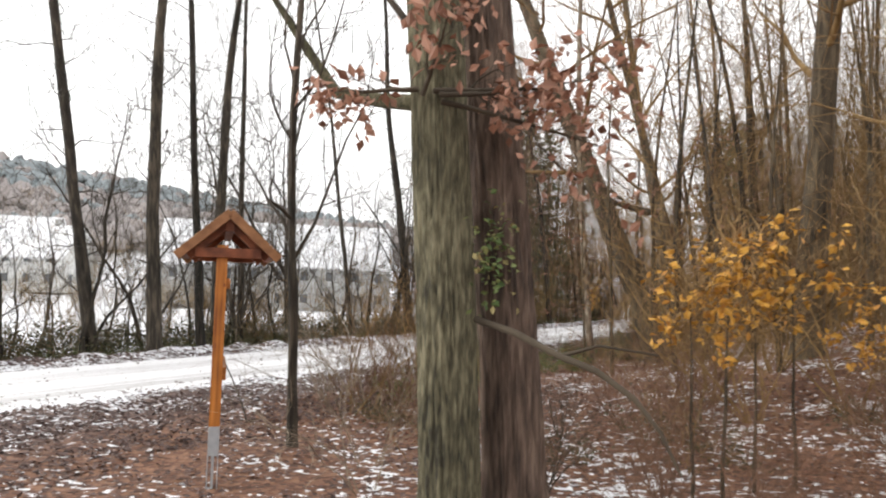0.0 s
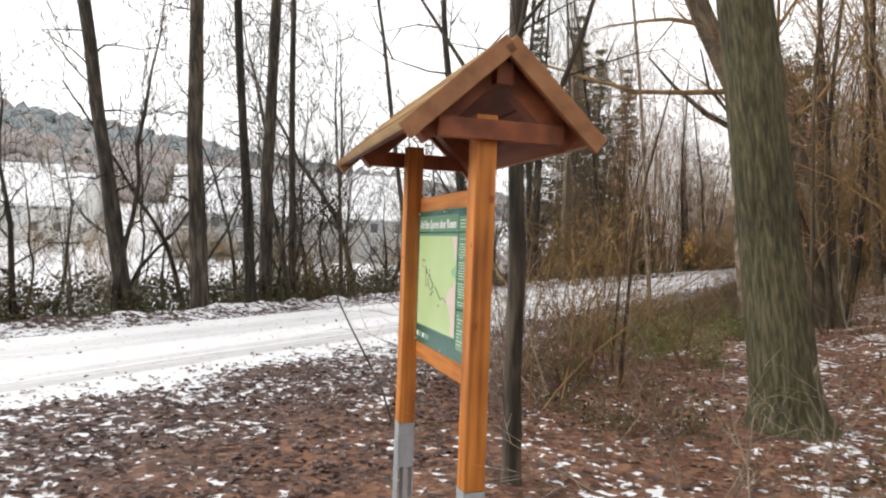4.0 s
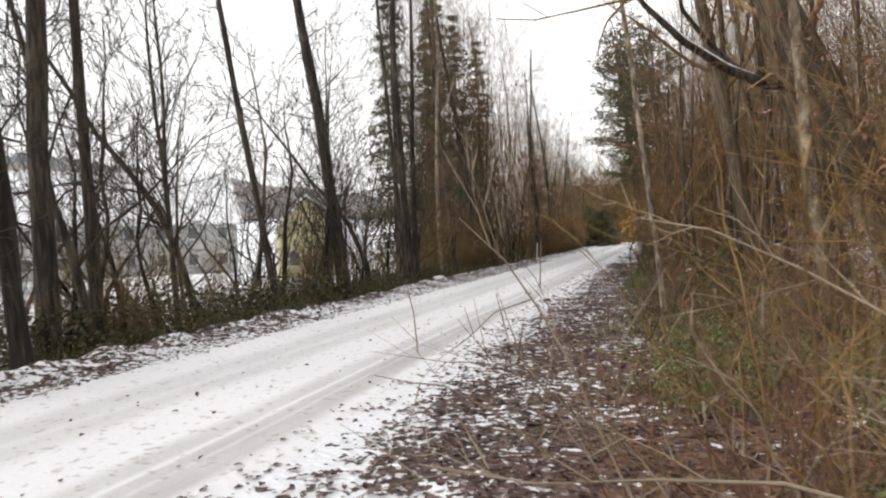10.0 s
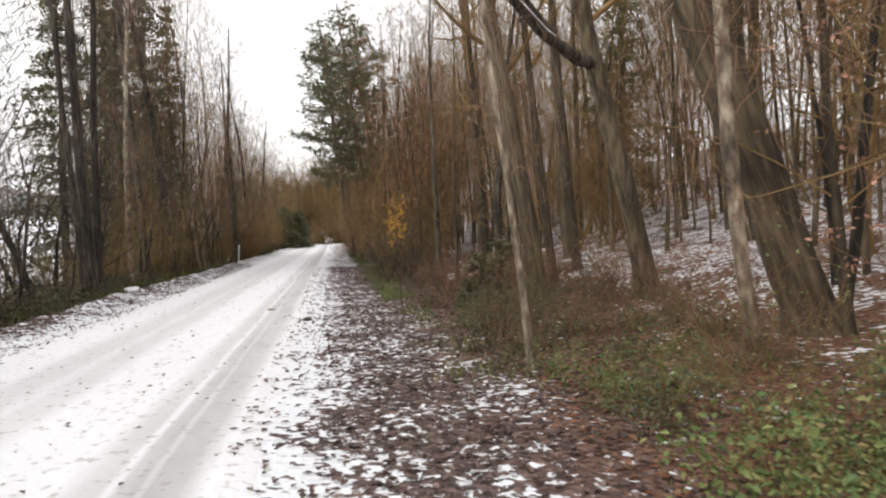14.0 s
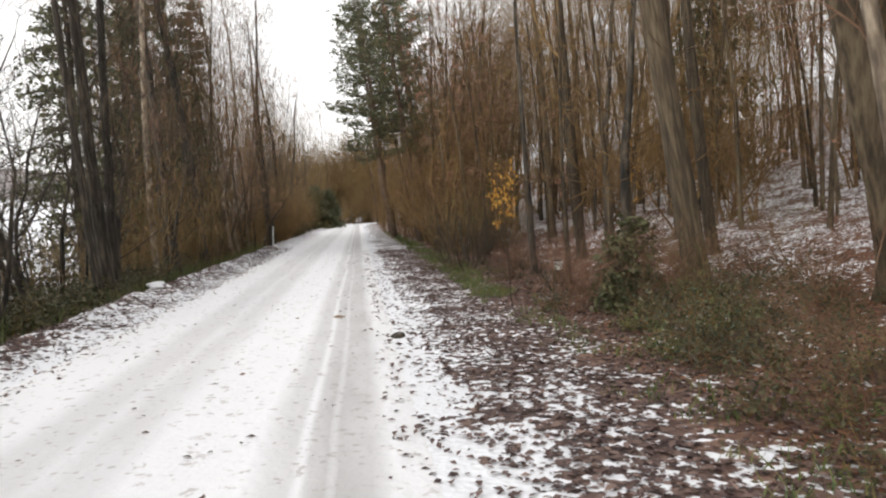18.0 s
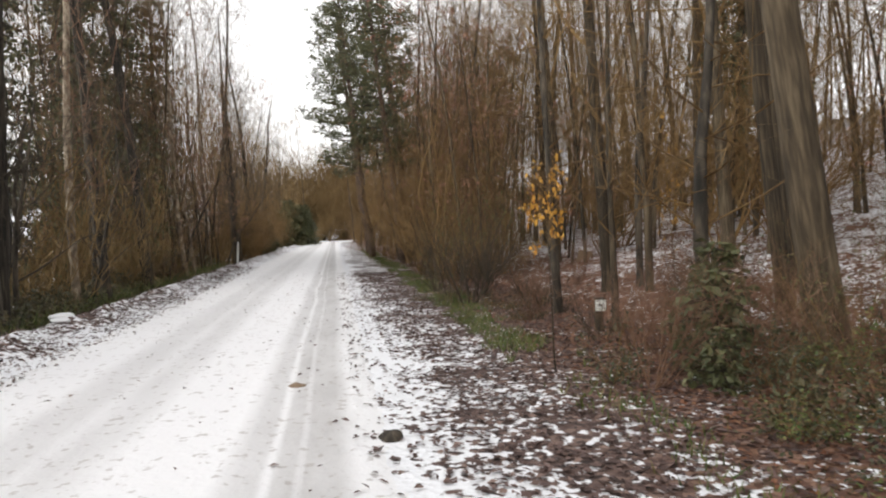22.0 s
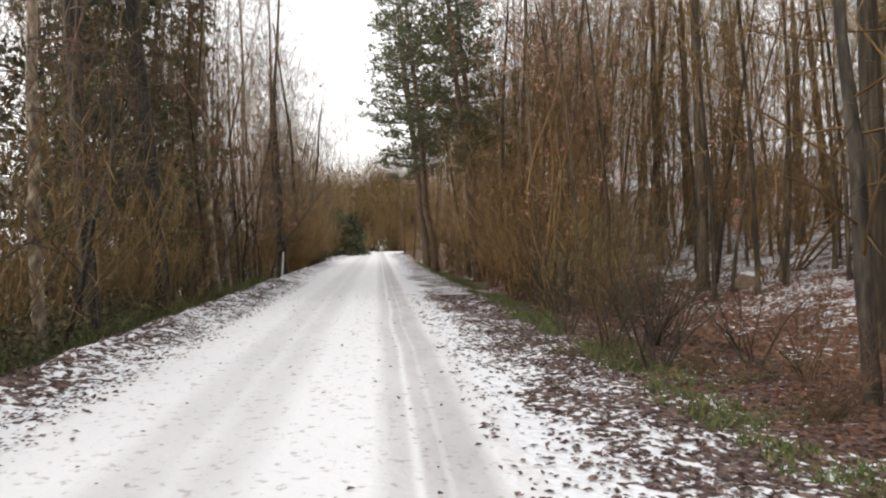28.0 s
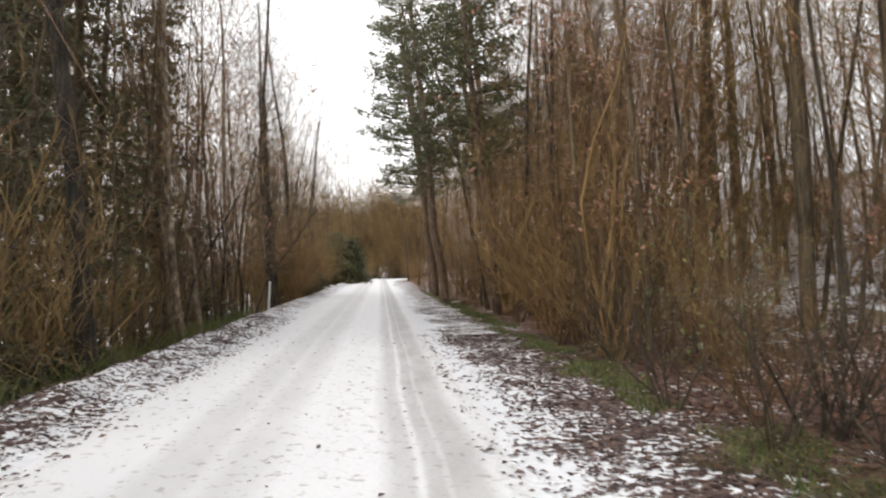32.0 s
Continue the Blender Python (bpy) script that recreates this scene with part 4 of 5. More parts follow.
    for x, z in ((-0.376, 1.582), (-0.35, 1.581), (-0.294, 1.513), (-0.237, 1.527), (-0.303, 1.437), (-0.182, 1.455), (-0.208, 1.39), (-0.192, 1.396), (-0.171, 1.408), (-0.062, 1.341)):
        bm = bmesh.new()
        disc(bm, x, z, yf - 0.0014, 0.0085, 14)
        part("map_stop", bm_mesh("map_stop", bm, "print_dark"), P)
    # unreadable print as bars
    rows = [(0.25, 0.43, 1.805), (0.25, 0.38, 1.788), (0.25, 0.415, 1.771), (0.25, 0.345, 1.71)]
    z = 1.684
    for count, last in ((6, 0.31), (7, 0.42), (6, 0.41), (2, 0.37)):
        for k in range(count):
            rows.append((0.248, last if k == count - 1 else 0.445 + 0.012 * ((k * 7) % 3 - 1), z))
            z -= 0.0135
        z -= 0.012
    for x0, x1, z in rows:
        sheet2("text_line", x0, x1, z - 0.0017, z + 0.0017, "print_pale", yf - 0.001)
    for k in range(9):
        sheet2("legend_line", 0.25, 0.252 + 0.03 * (1 + (k * 5) % 3), 1.325 - 0.018 * k - 0.003, 1.325 - 0.018 * k, "print_pale", yf - 0.001)
        sheet2("legend_line", 0.39, 0.455, 1.325 - 0.018 * k - 0.003, 1.325 - 0.018 * k, "print_pale", yf - 0.001)
    for x, w in ((-0.44, 0.07), (-0.33, 0.08)):
        bm = bmesh.new()
        disc(bm, x, 1.143, yf - 0.0008, 0.016)
        part("sponsor_mark", bm_mesh("sponsor_mark", bm, "print_white"), P, "white round mark")
        for k in range(3):
            sheet2("text_line", x + 0.025, x + 0.025 + w, 1.155 - k * 0.011 - 0.003, 1.155 - k * 0.011, "print_pale", yf - 0.001)
    bm = bmesh.new()
    disc(bm, 0.44, 1.795, yf - 0.0005, 0.048, 32)
    E1 = part("emblem", bm_mesh("emblem", bm, "print_white"), P, "round emblem with a lime half")
    bm = bmesh.new()
    disc(bm, 0.44, 1.795, yf - 0.0012, 0.043, 32)
    part("emblem_field", bm_mesh("emblem_field", bm, "board_green"), E1)
    bm = bmesh.new()
    ring = [bm.verts.new((0.44 + 0.034 * math.cos(a) * (1 if math.sin(a) > 0 else 0.9), yf - 0.002, 1.797 + (0.03 * math.sin(a) if math.sin(a) > 0 else 0.012 * math.sin(a) + 0.008 * math.cos(a)))) for a in [2 * math.pi * k / 24 for k in range(24)]]
    bm.faces.new(ring[::-1])
    part("emblem_leaf", bm_mesh("emblem_leaf", bm, "print_lime"), E1)
    for x in (-0.485, 0.0, 0.485):
        for z in (1.102, 1.856):
            bm = bmesh.new()
            disc(bm, x, z, -0.033, 0.007, 12, 0.006)
            part("screw", bm_mesh("screw", bm, "steel"), P)
    # roof
    half, ze, zr, L, mid = 0.445, 2.175, 2.58, 0.83, -0.09
    run = math.hypot(half, zr - ze)
    for s in (-1, 1):
        ang = math.atan2(zr - ze, half)
        T = Matrix(((1, 0, 0, 0), (0, s * math.cos(ang), s * math.sin(ang), 0), (0, -math.sin(ang), math.cos(ang), zr), (0, 0, 0, 1)))
        for k in range(5):
            u0 = k * run / 5
            bm = bmesh.new()
            box(bm, mid - L + 0.03, mid + L - 0.03, u0, u0 + run / 5 + 0.024, 0.0 if k < 4 else -0.016, 0.022)
            bmesh.ops.transform(bm, matrix=T @ Matrix.Translation((0, 0, 0.004)) @ Matrix.Translation((0, u0, 0)) @ Matrix.Rotation(radians(5.5), 4, "X") @ Matrix.Translation((0, -u0, 0)), verts=bm.verts[:])
            part("roof_board", bm_mesh("roof_board", bm, "roof_board", 0.003), A, "weathered overlapping roof board")
        for k in range(4):
            bm = bmesh.new()
            box(bm, mid - L + 0.035, mid + L - 0.035, k * run / 4 + 0.003, (k + 1) * run / 4 - 0.003, -0.02, 0.002)
            bmesh.ops.transform(bm, matrix=T, verts=bm.verts[:])
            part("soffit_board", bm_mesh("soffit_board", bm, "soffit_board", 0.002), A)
        for e in (-1, 1):
            bm = bmesh.new()
            box(bm, mid + min(e * L, e * (L - 0.03)), mid + max(e * L, e * (L - 0.03)), 0.0, run + 0.03, -0.05, 0.034)
            bmesh.ops.transform(bm, matrix=T, verts=bm.verts[:])
            part("bargeboard", bm_mesh("bargeboard", bm, "larch_fascia", 0.004), A)
            bm = bmesh.new()
            box(bm, e * 0.58 - 0.045, e * 0.58 + 0.045, 0.03, run - 0.05, -0.11, -0.022)
            bmesh.ops.transform(bm, matrix=T, verts=bm.verts[:])
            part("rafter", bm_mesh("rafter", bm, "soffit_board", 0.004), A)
    # beams take the darker soffit colour, roof shade painted in
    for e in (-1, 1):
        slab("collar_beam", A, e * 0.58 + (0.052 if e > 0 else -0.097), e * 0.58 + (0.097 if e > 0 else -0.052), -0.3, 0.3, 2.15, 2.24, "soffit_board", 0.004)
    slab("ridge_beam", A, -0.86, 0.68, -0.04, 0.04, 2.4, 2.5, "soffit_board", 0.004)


notice_board()

# ---- the double oak near the start ----


def oak(x, y, radii, seed, bark, label, lean, limbs, leafy):
    A = empty("oak_tree", Matrix.Translation((x, y, gz(x, y) - 0.05)), label, "tree", "oaks by the path")
    rng = np.random.default_rng(seed)
    zs = np.array((0, 0.15, 0.5, 1.2, 2.5, 4, 6, 9, 13))
    g = Geo()
    bark_trunk(g, np.stack([lean[0] * zs + 0.02 * np.sin(zs), lean[1] * zs, zs], 1), np.array(radii), 150, 0.045, 0.022, 7.0, seed * 3.1)
    part("trunk", g.mesh("oak_trunk", bark), A)
    sp1 = dict(SP_BEECH, seg=(6, 4, 1), kids=(8, 6), ang=(0.75, 0.7), len=(0.45, 0.5), wob=(0.12, 0.16, 0.1), lift=(0.03, 0.02, 0), taper=(0.85, 0.7, 0.6), thin=(0.45, 0.5))
    sp1["from"] = (0.2, 0.1)
    out, tips = [[], [], []], []
    for z, d, L, r in limbs:
        grow(out, rng, (lean[0] * z, lean[1] * z, z), np.array(d) / np.linalg.norm(d), L, r, 0, sp1, tips)
    for P, R in out[0]:
        g = Geo()
        tube(g, P, R, 8)
        part("limb", g.mesh("oak_limb", "bark_mossy"), A, "moss-covered limb")
    part("twig_mass", shoots(out, (1, 2), (8, 4, 3)).mesh("oak_twigs", "twig_dark"), A)
    if leafy:  # a low spray with withered leaves in front of the trunk
        out, tips = [[], [], []], []
        for p, d, L in (((-0.02, -0.25, 3.02), (0.8, 0.55, -0.04), 1.25), ((0.0, -0.3, 3.05), (0.85, 0.4, 0.04), 0.95), ((-0.15, -0.32, 3.1), (-0.75, -0.6, 0.02), 0.6),
                        ((-0.1, -0.35, 3.05), (0.3, -0.1, 0.3), 0.6), ((-0.05, -0.3, 3.08), (0.75, 0.5, 0.12), 0.8)):
            grow(out, rng, p, np.array(d) / np.linalg.norm(d), L, 0.02, 0, dict(sp1, kids=(8, 5), wob=(0.1, 0.15, 0.1), lift=(-0.02, -0.02, 0)), tips)
        part("low_branch", shoots(out, (0, 1, 2), (6, 4, 3)).mesh("oak_low_branch", "twig_dark"), A)
        T = np.array(tips)
        lf = Geo()
        leaves(lf, T[rng.integers(0, len(T), 620)] + rng.normal(size=(620, 3)) * 0.05, 0.085, rng, 0.8)
        part("withered_foliage", lf.mesh("oak_leaves", "leaf_brown", False), A, "brown withered oak leaves")
        lf = Geo()
        C = np.stack([0.24 + rng.normal(size=170) * 0.07, 0.02 + rng.normal(size=170) * 0.08, 2.05 + rng.normal(size=170) * 0.17], 1)
        leaves(lf, C, 0.05, rng, 0.2)
        g = Geo()
        tube(g, np.array([(0.12, 0, 1.62), (0.45, -0.06, 1.55), (0.78, -0.12, 1.43), (1.0, -0.1, 1.36), (1.21, -0.07, 1.22), (1.35, -0.05, 1.05), (1.46, -0.02, 0.82)]), np.array((0.025, 0.024, 0.022, 0.02, 0.018, 0.014, 0.008)), 7, 0.25, rng)
        tube(g, np.array([(0.78, -0.12, 1.43), (0.98, -0.02, 1.5), (1.3, 0.1, 1.46)]), np.array((0.014, 0.01, 0.004)), 5)
        part("dead_branch", g.mesh("oak_dead_branch", "twig_dark"), A, "bare dead branch hanging low")
        part("ivy", lf.mesh("oak_ivy", "leaf_green", False), A, "tuft of green ivy leaves")


oak(3.76, -1.2, (0.29, 0.235, 0.212, 0.203, 0.196, 0.185, 0.16, 0.12, 0.05), 7, "bark_oak", "old oak with fissured grey-green bark", (-0.045, -0.03),
    [(4.6, (0.5, -0.4, 0.6), 4, 0.08), (6, (-0.8, -0.3, 0.7), 4, 0.07)], True)
oak(4.0, -0.68, (0.32, 0.26, 0.23, 0.215, 0.205, 0.195, 0.165, 0.13, 0.05), 8, "bark_brown", "old oak with dark brown fissured bark", (-0.07, -0.04),
    [(4.2, (0.7, 0.5, 0.4), 4.5, 0.08), (5.6, (-0.5, 0.6, 0.7), 4.5, 0.08), (7, (0.6, 0.2, 0.9), 4, 0.07)], False)

# ---- measured trees ----
R = random.Random(5)
LEFT = [("pole", -10.7, 1.9, 0.95, (-0.04, -0.08)), ("pole2", -10.75, 5.5, 0.88, (-0.096, -0.124)), ("pole", -10.05, 6.75, 0.92, (-0.034, -0.084)), ("pole2", -10.15, 8.35, 0.66, (-0.08, -0.08)),
        ("pole", -11.0, 9.6, 0.82, (-0.01, -0.04)), ("pole2", -11.0, 10.6, 0.55, (-0.035, -0.05)), ("pole", -10.7, 16.0, 0.46, (-0.18, 0.0)), ("pole", -10.75, 19.95, 0.98, (-0.115, 0.02)),
        ("pole2", -10.75, 25.2, 0.5, (-0.103, -0.01)), ("pole", -10.7, 25.7, 0.7, (-0.086, -0.007)), ("pole2", -10.75, 26.05, 0.58, (-0.018, 0.0)), ("pole2", -11.2, 32.4, 0.55, (-0.029, 0.0)),
        ("pole2", -10.6, 31.2, 0.66, (-0.057, 0.02)), ("pole", -10.6, 35.2, 0.84, (-0.058, 0.02)), ("pole", -10.9, 57, 0.8, (-0.07, 0.02)), ("pole2", -11.3, 60, 0.7, (-0.06, 0.0)), ("pole", -11.0, 66, 0.8, (-0.05, 0.0))]
for k, x, y, s, ln in LEFT:
    plant(k, stand(x, y, s, 1.0, R.random() * 6, ln))
for x, y, s, ln in ((-10.7, 29.6, 1.0, (-0.055, 0.0)), (-10.6, 40.8, 1.1, (-0.147, 0.02)), (-10.7, 42.9, 0.85, (-0.1, 0.02)), (-11.9, 44.7, 1.0, (-0.1, 0.0)), (-11.2, 50, 1.0, (-0.1, 0.0))):
    plant("birch", stand(x, y, s, 1.0, R.random() * 6, ln))
plant("mossy", stand(1.8, 3.63, 0.86, 1.0, 2.0, (-0.12, -0.05)))
plant("beech2", stand(1.72, 12.6, 1.05, 1.0, 1.0, (-0.36, 0.05)), "strongly leaning dark forest tree")
plant("beech", stand(0.45, 19.8, 0.7, 1.0, 4.0, (-0.16, 0.04)))
for k, x, y, s, ln in (("oakling", 0.25, 1.05, 0.85, (-0.01, -0.06)), ("birch", 0.3, 11.6, 0.9, (-0.1, 0.05)), ("birch", -1.85, 12.6, 0.5, (-0.1, 0.05)), ("beech", 1.5, 22.1, 0.4, (-0.09, 0.02)), ("young2", 0.0, 21.6, 1.4, (-0.08, 0.04)),
                        ("beech2", 2.7, 23.6, 0.42, (-0.06, 0.04)), ("beech", 3.6, 27, 0.5, (-0.03, 0.03)), ("young2", -0.95, 25.1, 1.15, (-0.03, 0.0)), ("beech2", 0.95, 27.4, 0.44, (-0.047, 0.0)), ("young", -0.9, 22.6, 0.9, (-0.02, 0.01)),
                        ("beech2", 12.0, 31, 0.85, (-0.07, 0.05)), ("beech", 5.2, 8.8, 0.95, (0.02, -0.04)), ("beech2", 3.5, 16.9, 0.36, (-0.05, -0.05)), ("beech", 6.4, 21, 0.36, (0.01, 0.03)), ("beech2", 9.5, 27, 0.55, (0.03, 0.03)),
                        ("beech", 7.5, 17, 0.5, (-0.02, 0.02)), ("beech2", 8.2, 12, 0.5, (0, 0)), ("young2", 6.8, 4, 1.3, (0.02, 0)), ("beech", 6.2, 33, 0.5, (-0.03, 0.0)), ("beech2", 2.6, 36, 0.5, (-0.05, 0.0)), ("beech", 4.6, 43.5, 0.55, (-0.02, 0))):
    plant(k, stand(x, y, s, 1.0, R.random() * 6, ln))


def limb_tree():
    """The tree with the long snow-topped limb reaching over the verge."""
    A = empty("beech_tree", stand(1.75, 17.1, 1, 1, 0, (0, 0)), "forest tree with a long snow-topped limb", "tree")
    rng = np.random.default_rng(17)
    zs = np.array((0, 0.2, 0.6, 1.5, 3, 4.3, 6, 9, 13, 17))
    g = Geo()
    bark_trunk(g, np.stack([-0.25 * zs + 0.03 * np.sin(zs), -0.05 * zs, zs], 1), np.array((0.36, 0.28, 0.215, 0.185, 0.175, 0.165, 0.145, 0.12, 0.08, 0.03)), 60, 0.09, 0.016, 4.0, 2.0)
    part("trunk", g.mesh("limb_tree_trunk", "bark_grey"), A)
    g = Geo()
    limb = np.array([(-1.08, -0.22, 4.3), (-1.5, -0.5, 4.3), (-2.3, -1.1, 4.55), (-3.1, -1.75, 5.0), (-3.8, -2.2, 5.65), (-4.4, -2.6, 6.4)])
    tube(g, limb, np.array((0.13, 0.115, 0.09, 0.07, 0.05, 0.02)), 8, 0.1, rng)
    tube(g, np.array([(-1.9, -0.8, 4.45), (-2.6, -1.2, 5.05), (-3.1, -1.5, 5.7), (-3.3, -1.8, 6.7)]), np.array((0.06, 0.05, 0.04, 0.02)), 6, 0.1, rng)
    part("limb", g.mesh("limb_tree_limb", "bark_dark"), A, "dark limb")
    g = Geo()
    tube(g, limb[1:5] + (0, 0, 0.062), np.array((0.04, 0.055, 0.045, 0.01)), 6, 0.3, rng)
    part("snow_cap", g.mesh("limb_snow", "snow"), A, "line of snow on the limb")
    out, tips = [[], [], [], []], []
    for k in range(14):
        z = 5 + k * 0.75
        a = k * 2.4
        grow(out, rng, (-0.25 * z, -0.05 * z, z), (math.cos(a) * 0.7, math.sin(a) * 0.7, 0.7), 4.5 - 0.18 * k, 0.06, 1, SP_BEECH, tips)
    part("crown", shoots(out, (1, 2, 3), (8, 5, 3, 3)).mesh("limb_tree_crown", "twig_brown"), A, "bare twiggy crown")


limb_tree()


def mossy_limb():
    """Low mossy limb of the leaning oak."""
    g = Geo()
    rng = np.random.default_rng(3)
    tube(g, np.array([(-0.5, -0.15, 4.45), (-1.3, -0.15, 4.6), (-2.2, -0.22, 4.75), (-3.0, -0.3, 4.95), (-3.5, -0.5, 5.7), (-4.2, -0.8, 6.8)]), np.array((0.17, 0.13, 0.11, 0.1, 0.08, 0.04)), 9, 0.12, rng)
    ob = PROTO["mossy"]["ob"]
    p = part("low_limb", g.mesh("mossy_limb", "bark_mossy"), ob, "thick moss-green limb")
    p.matrix_parent_inverse = ob.matrix_basis.inverted() @ Matrix.Translation((1.77, 3.63, gz(1.77, 3.63)))


mossy_limb()
plant("spruce", stand(-13.0, 36.5, 1.0, 1.15, 1)), plant("spruce", stand(-12.6, 39.5, 0.95, 1.05, 2))
plant("spruce", stand(-13.2, 47, 1, 1.1, 4)), plant("spruce", stand(9.5, 36, 1.1, 1.2, 4)), plant("spruce", stand(14, 25, 1.1, 1.2, 2))
plant("spruce", stand(-14.2, 33.5, 1.0, 1.1, 3)), plant("spruce", stand(-15.0, 41.5, 1.05, 1.15, 5))
plant("fir", stand(-9.4, 104, 1.1, 1.1, 1)), plant("fir", stand(-8.9, 99, 1.7, 1.3, 2)), plant("fir", stand(-10.3, 97, 1.7, 1.45, 5)), plant("fir", stand(-11.3, 80, 1.0, 0.9, 3))
for x, y, s in ((-2.7, 56, 0.95), (-1.6, 47.0, 0.86), (0.2, 60, 1.0), (-2.2, 70, 1.1), (-0.6, 52, 0.9), (-2.6, 63, 1.0)):
    plant("pine", stand(x, y, s, s, x * 3, (-0.12, -0.02)))
plant("tiny", stand(-0.9, 19.9, 0.8, 0.85, 1)), plant("tiny", stand(-0.1, 21.2, 1.0, 1.0, 2)), plant("tiny", stand(-1.3, 19.1, 0.5, 0.5, 2))

# ---- wood edge: shrubs and young trees ----


def arching_shrub():
    """Long pale shoots that lean out over the verge."""
    A = empty("arching_shrub", Matrix.Translation((-0.45, 3.3, gz(-0.45, 3.3))), "bare shrub with long pale shoots arching over the verge", "shrub")
    rng = np.random.default_rng(29)
    sp = dict(seg=(7, 4, 2), kids=(9, 4), ang=(0.7, 0.7), rmin=0.003, len=(0.32, 0.45), wob=(0.05, 0.16, 0.12), lift=(0, 0.0, 0.0), taper=(0.75, 0.8, 0.6), thin=(0.5, 0.55), cone=0.3)
    sp["from"] = (0.25, 0.1)
    for d, L, r, lift in (((-0.55, 0.08, 0.8), 2.6, 0.017, -0.14), ((-0.2, 0.3, 0.9), 2.6, 0.014, -0.08), ((0.1, 0.4, 0.9), 2.6, 0.014, -0.06), ((0.3, 0.2, 0.9), 2.6, 0.014, -0.08), ((-0.3, -0.02, 0.95), 2.7, 0.014, -0.11)):
        out, tips = [[], [], []], []
        grow(out, rng, (rng.normal() * 0.08, rng.normal() * 0.08, -0.03), np.array(d) / np.linalg.norm(d), L, r * 0.72, 0, dict(sp, lift=(lift, -0.02, 0), wob=(0.1, 0.18, 0.12)), tips)
        part("shoot", shoots(out, (0, 1, 2), (6, 4, 3)).mesh("arching_shoot", "twig_pale" if lift < -0.085 else "twig_brown"), A)


arching_shrub()

plant("goldlow", stand(-2.58, 20.3, 0.6, 1.17, 2.0, (-0.06, 0.0)), "slender sapling with a column of orange-yellow leaves"), plant("golden", stand(2.6, 27.6, 0.4, 0.8, 4.0))
for x, y, sc in ((4.85, 0.9, 1.0), (5.05, 1.15, 1.15), (5.25, 1.5, 1.1), (5.55, 1.75, 1.12), (6.25, 1.5, 0.85)):
    plant("goldlow", stand(x, y, sc, sc, x * 9))


def scatter(kinds, n, xr, yr, smin, smax, seed, keep=lambda x, y: True):
    q = random.Random(seed)
    k = 0
    while k < n:
        x, y = q.uniform(*xr), q.uniform(*yr)
        if not keep(x, y):
            continue
        s = q.uniform(smin, smax)
        plant(q.choice(kinds), stand(x, y, s, s * q.uniform(0.9, 1.15), q.random() * 6.3, (q.gauss(0, 0.05) - 0.03, q.gauss(0, 0.05))))
        k += 1


def off_path(x, y):
    """Keeps plants away from the walked line beside the board."""
    return not (x < 8.6 and y < 0.9 and y > -7 and not (x > 1.6 and y > -0.4 and x < 2.3)) and math.hypot(x - 3.1, y - 1.1) > 0.9


# right-hand edge past the board
for k, x, y, sc in (("sparse2", 2.2, -0.1, 0.75), ("sparse", 2.5, 0.5, 0.65), ("sparse2", 1.6, 0.8, 0.7), ("hazel3", 4.7, 0.2, 0.5), ("hazel3", 5.3, 0.6, 0.55), ("hazel3", 5.9, 0.0, 0.45), ("hazel3", 4.6, 1.0, 0.55), ("hazel3", 6.2, 1.2, 0.6), ("thorn", 3.6, 0.6, 0.5),
                    ("sparse", -1.6, 4.9, 0.9), ("sparse2", -1.7, 4.0, 0.9), ("sparse", -0.9, 5.2, 0.9), ("sparse", -1.0, 3.9, 0.95), ("hazel3", -1.4, 4.5, 0.8), ("young3", -0.5, 5.6, 0.45),
                    ("herb", -1.75, 8.1, 1.0), ("herb", -1.5, 8.6, 0.9), ("herb", -1.8, 7.4, 0.8), ("herb", -1.35, 7.7, 0.8), ("leafing", -0.9, 9.6, 0.6), ("sparse", -0.3, 4.9, 1.05), ("sparse2", -0.9, 3.2, 0.8), ("young", -0.1, 4.7, 0.45), ("sparse", -2.0, 4.6, 0.55),
                    ("brush", 0.3, 6.3, 0.5), ("thorn", -2.15, 27.5, 1.0), ("thorn", -2.3, 28.9, 0.95), ("thorn", -1.6, 29.3, 1.05), ("thorn", -2.4, 30.9, 0.9), ("thorn", -0.9, 27.4, 0.7), ("leafing", -1.9, 29.9, 0.8)):
    plant(k, stand(x, y, sc, sc, x * 7 + y))
for k, x, y, sc in (("bank", 0.35, 2.9, 0.55), ("bank", 0.95, 3.2, 0.6), ("bank", -0.3, 3.3, 0.5), ("hazel3", 0.6, 2.7, 0.45), ("bank", 2.7, 2.3, 0.5), ("thorn", 2.9, 2.9, 0.45), ("bank", 3.4, 1.9, 0.5)):
    plant(k, stand(x, y, sc, sc, x * 5 + y))
scatter(["young", "young3", "young2"], 5, (0.6, 5), (7, 13), 0.7, 1.1, 35, off_path)
scatter(["hazel3", "leafing", "sparse", "herb"], 5, (-1.1, 0.3), (3.7, 6.0), 0.5, 0.9, 1, off_path)
scatter(["hazel", "hazel3", "sparse", "thorn", "brush"], 16, (3.0, 9), (1.2, 9), 0.5, 0.85, 2, off_path)
scatter(["bramble", "herb", "herb"], 26, (-1.9, 0.6), (6.5, 14.5), 0.45, 0.85, 3, off_path)
scatter(["bramble", "herb", "bramble"], 18, (-1.9, 0.0), (12.4, 19.5), 0.4, 0.72, 33)
scatter(["hazel3", "leafing", "thorn"], 8, (-0.9, 2.4), (10, 22), 0.45, 0.8, 4)
scatter(["thorn", "sparse", "leafing", "twiggy"], 7, (-2.0, 0.2), (32.5, 37), 0.8, 1.2, 6)
plant("fir", stand(-8.9, 112, 1.35), "dark young spruce with snow on its boughs at the bend")
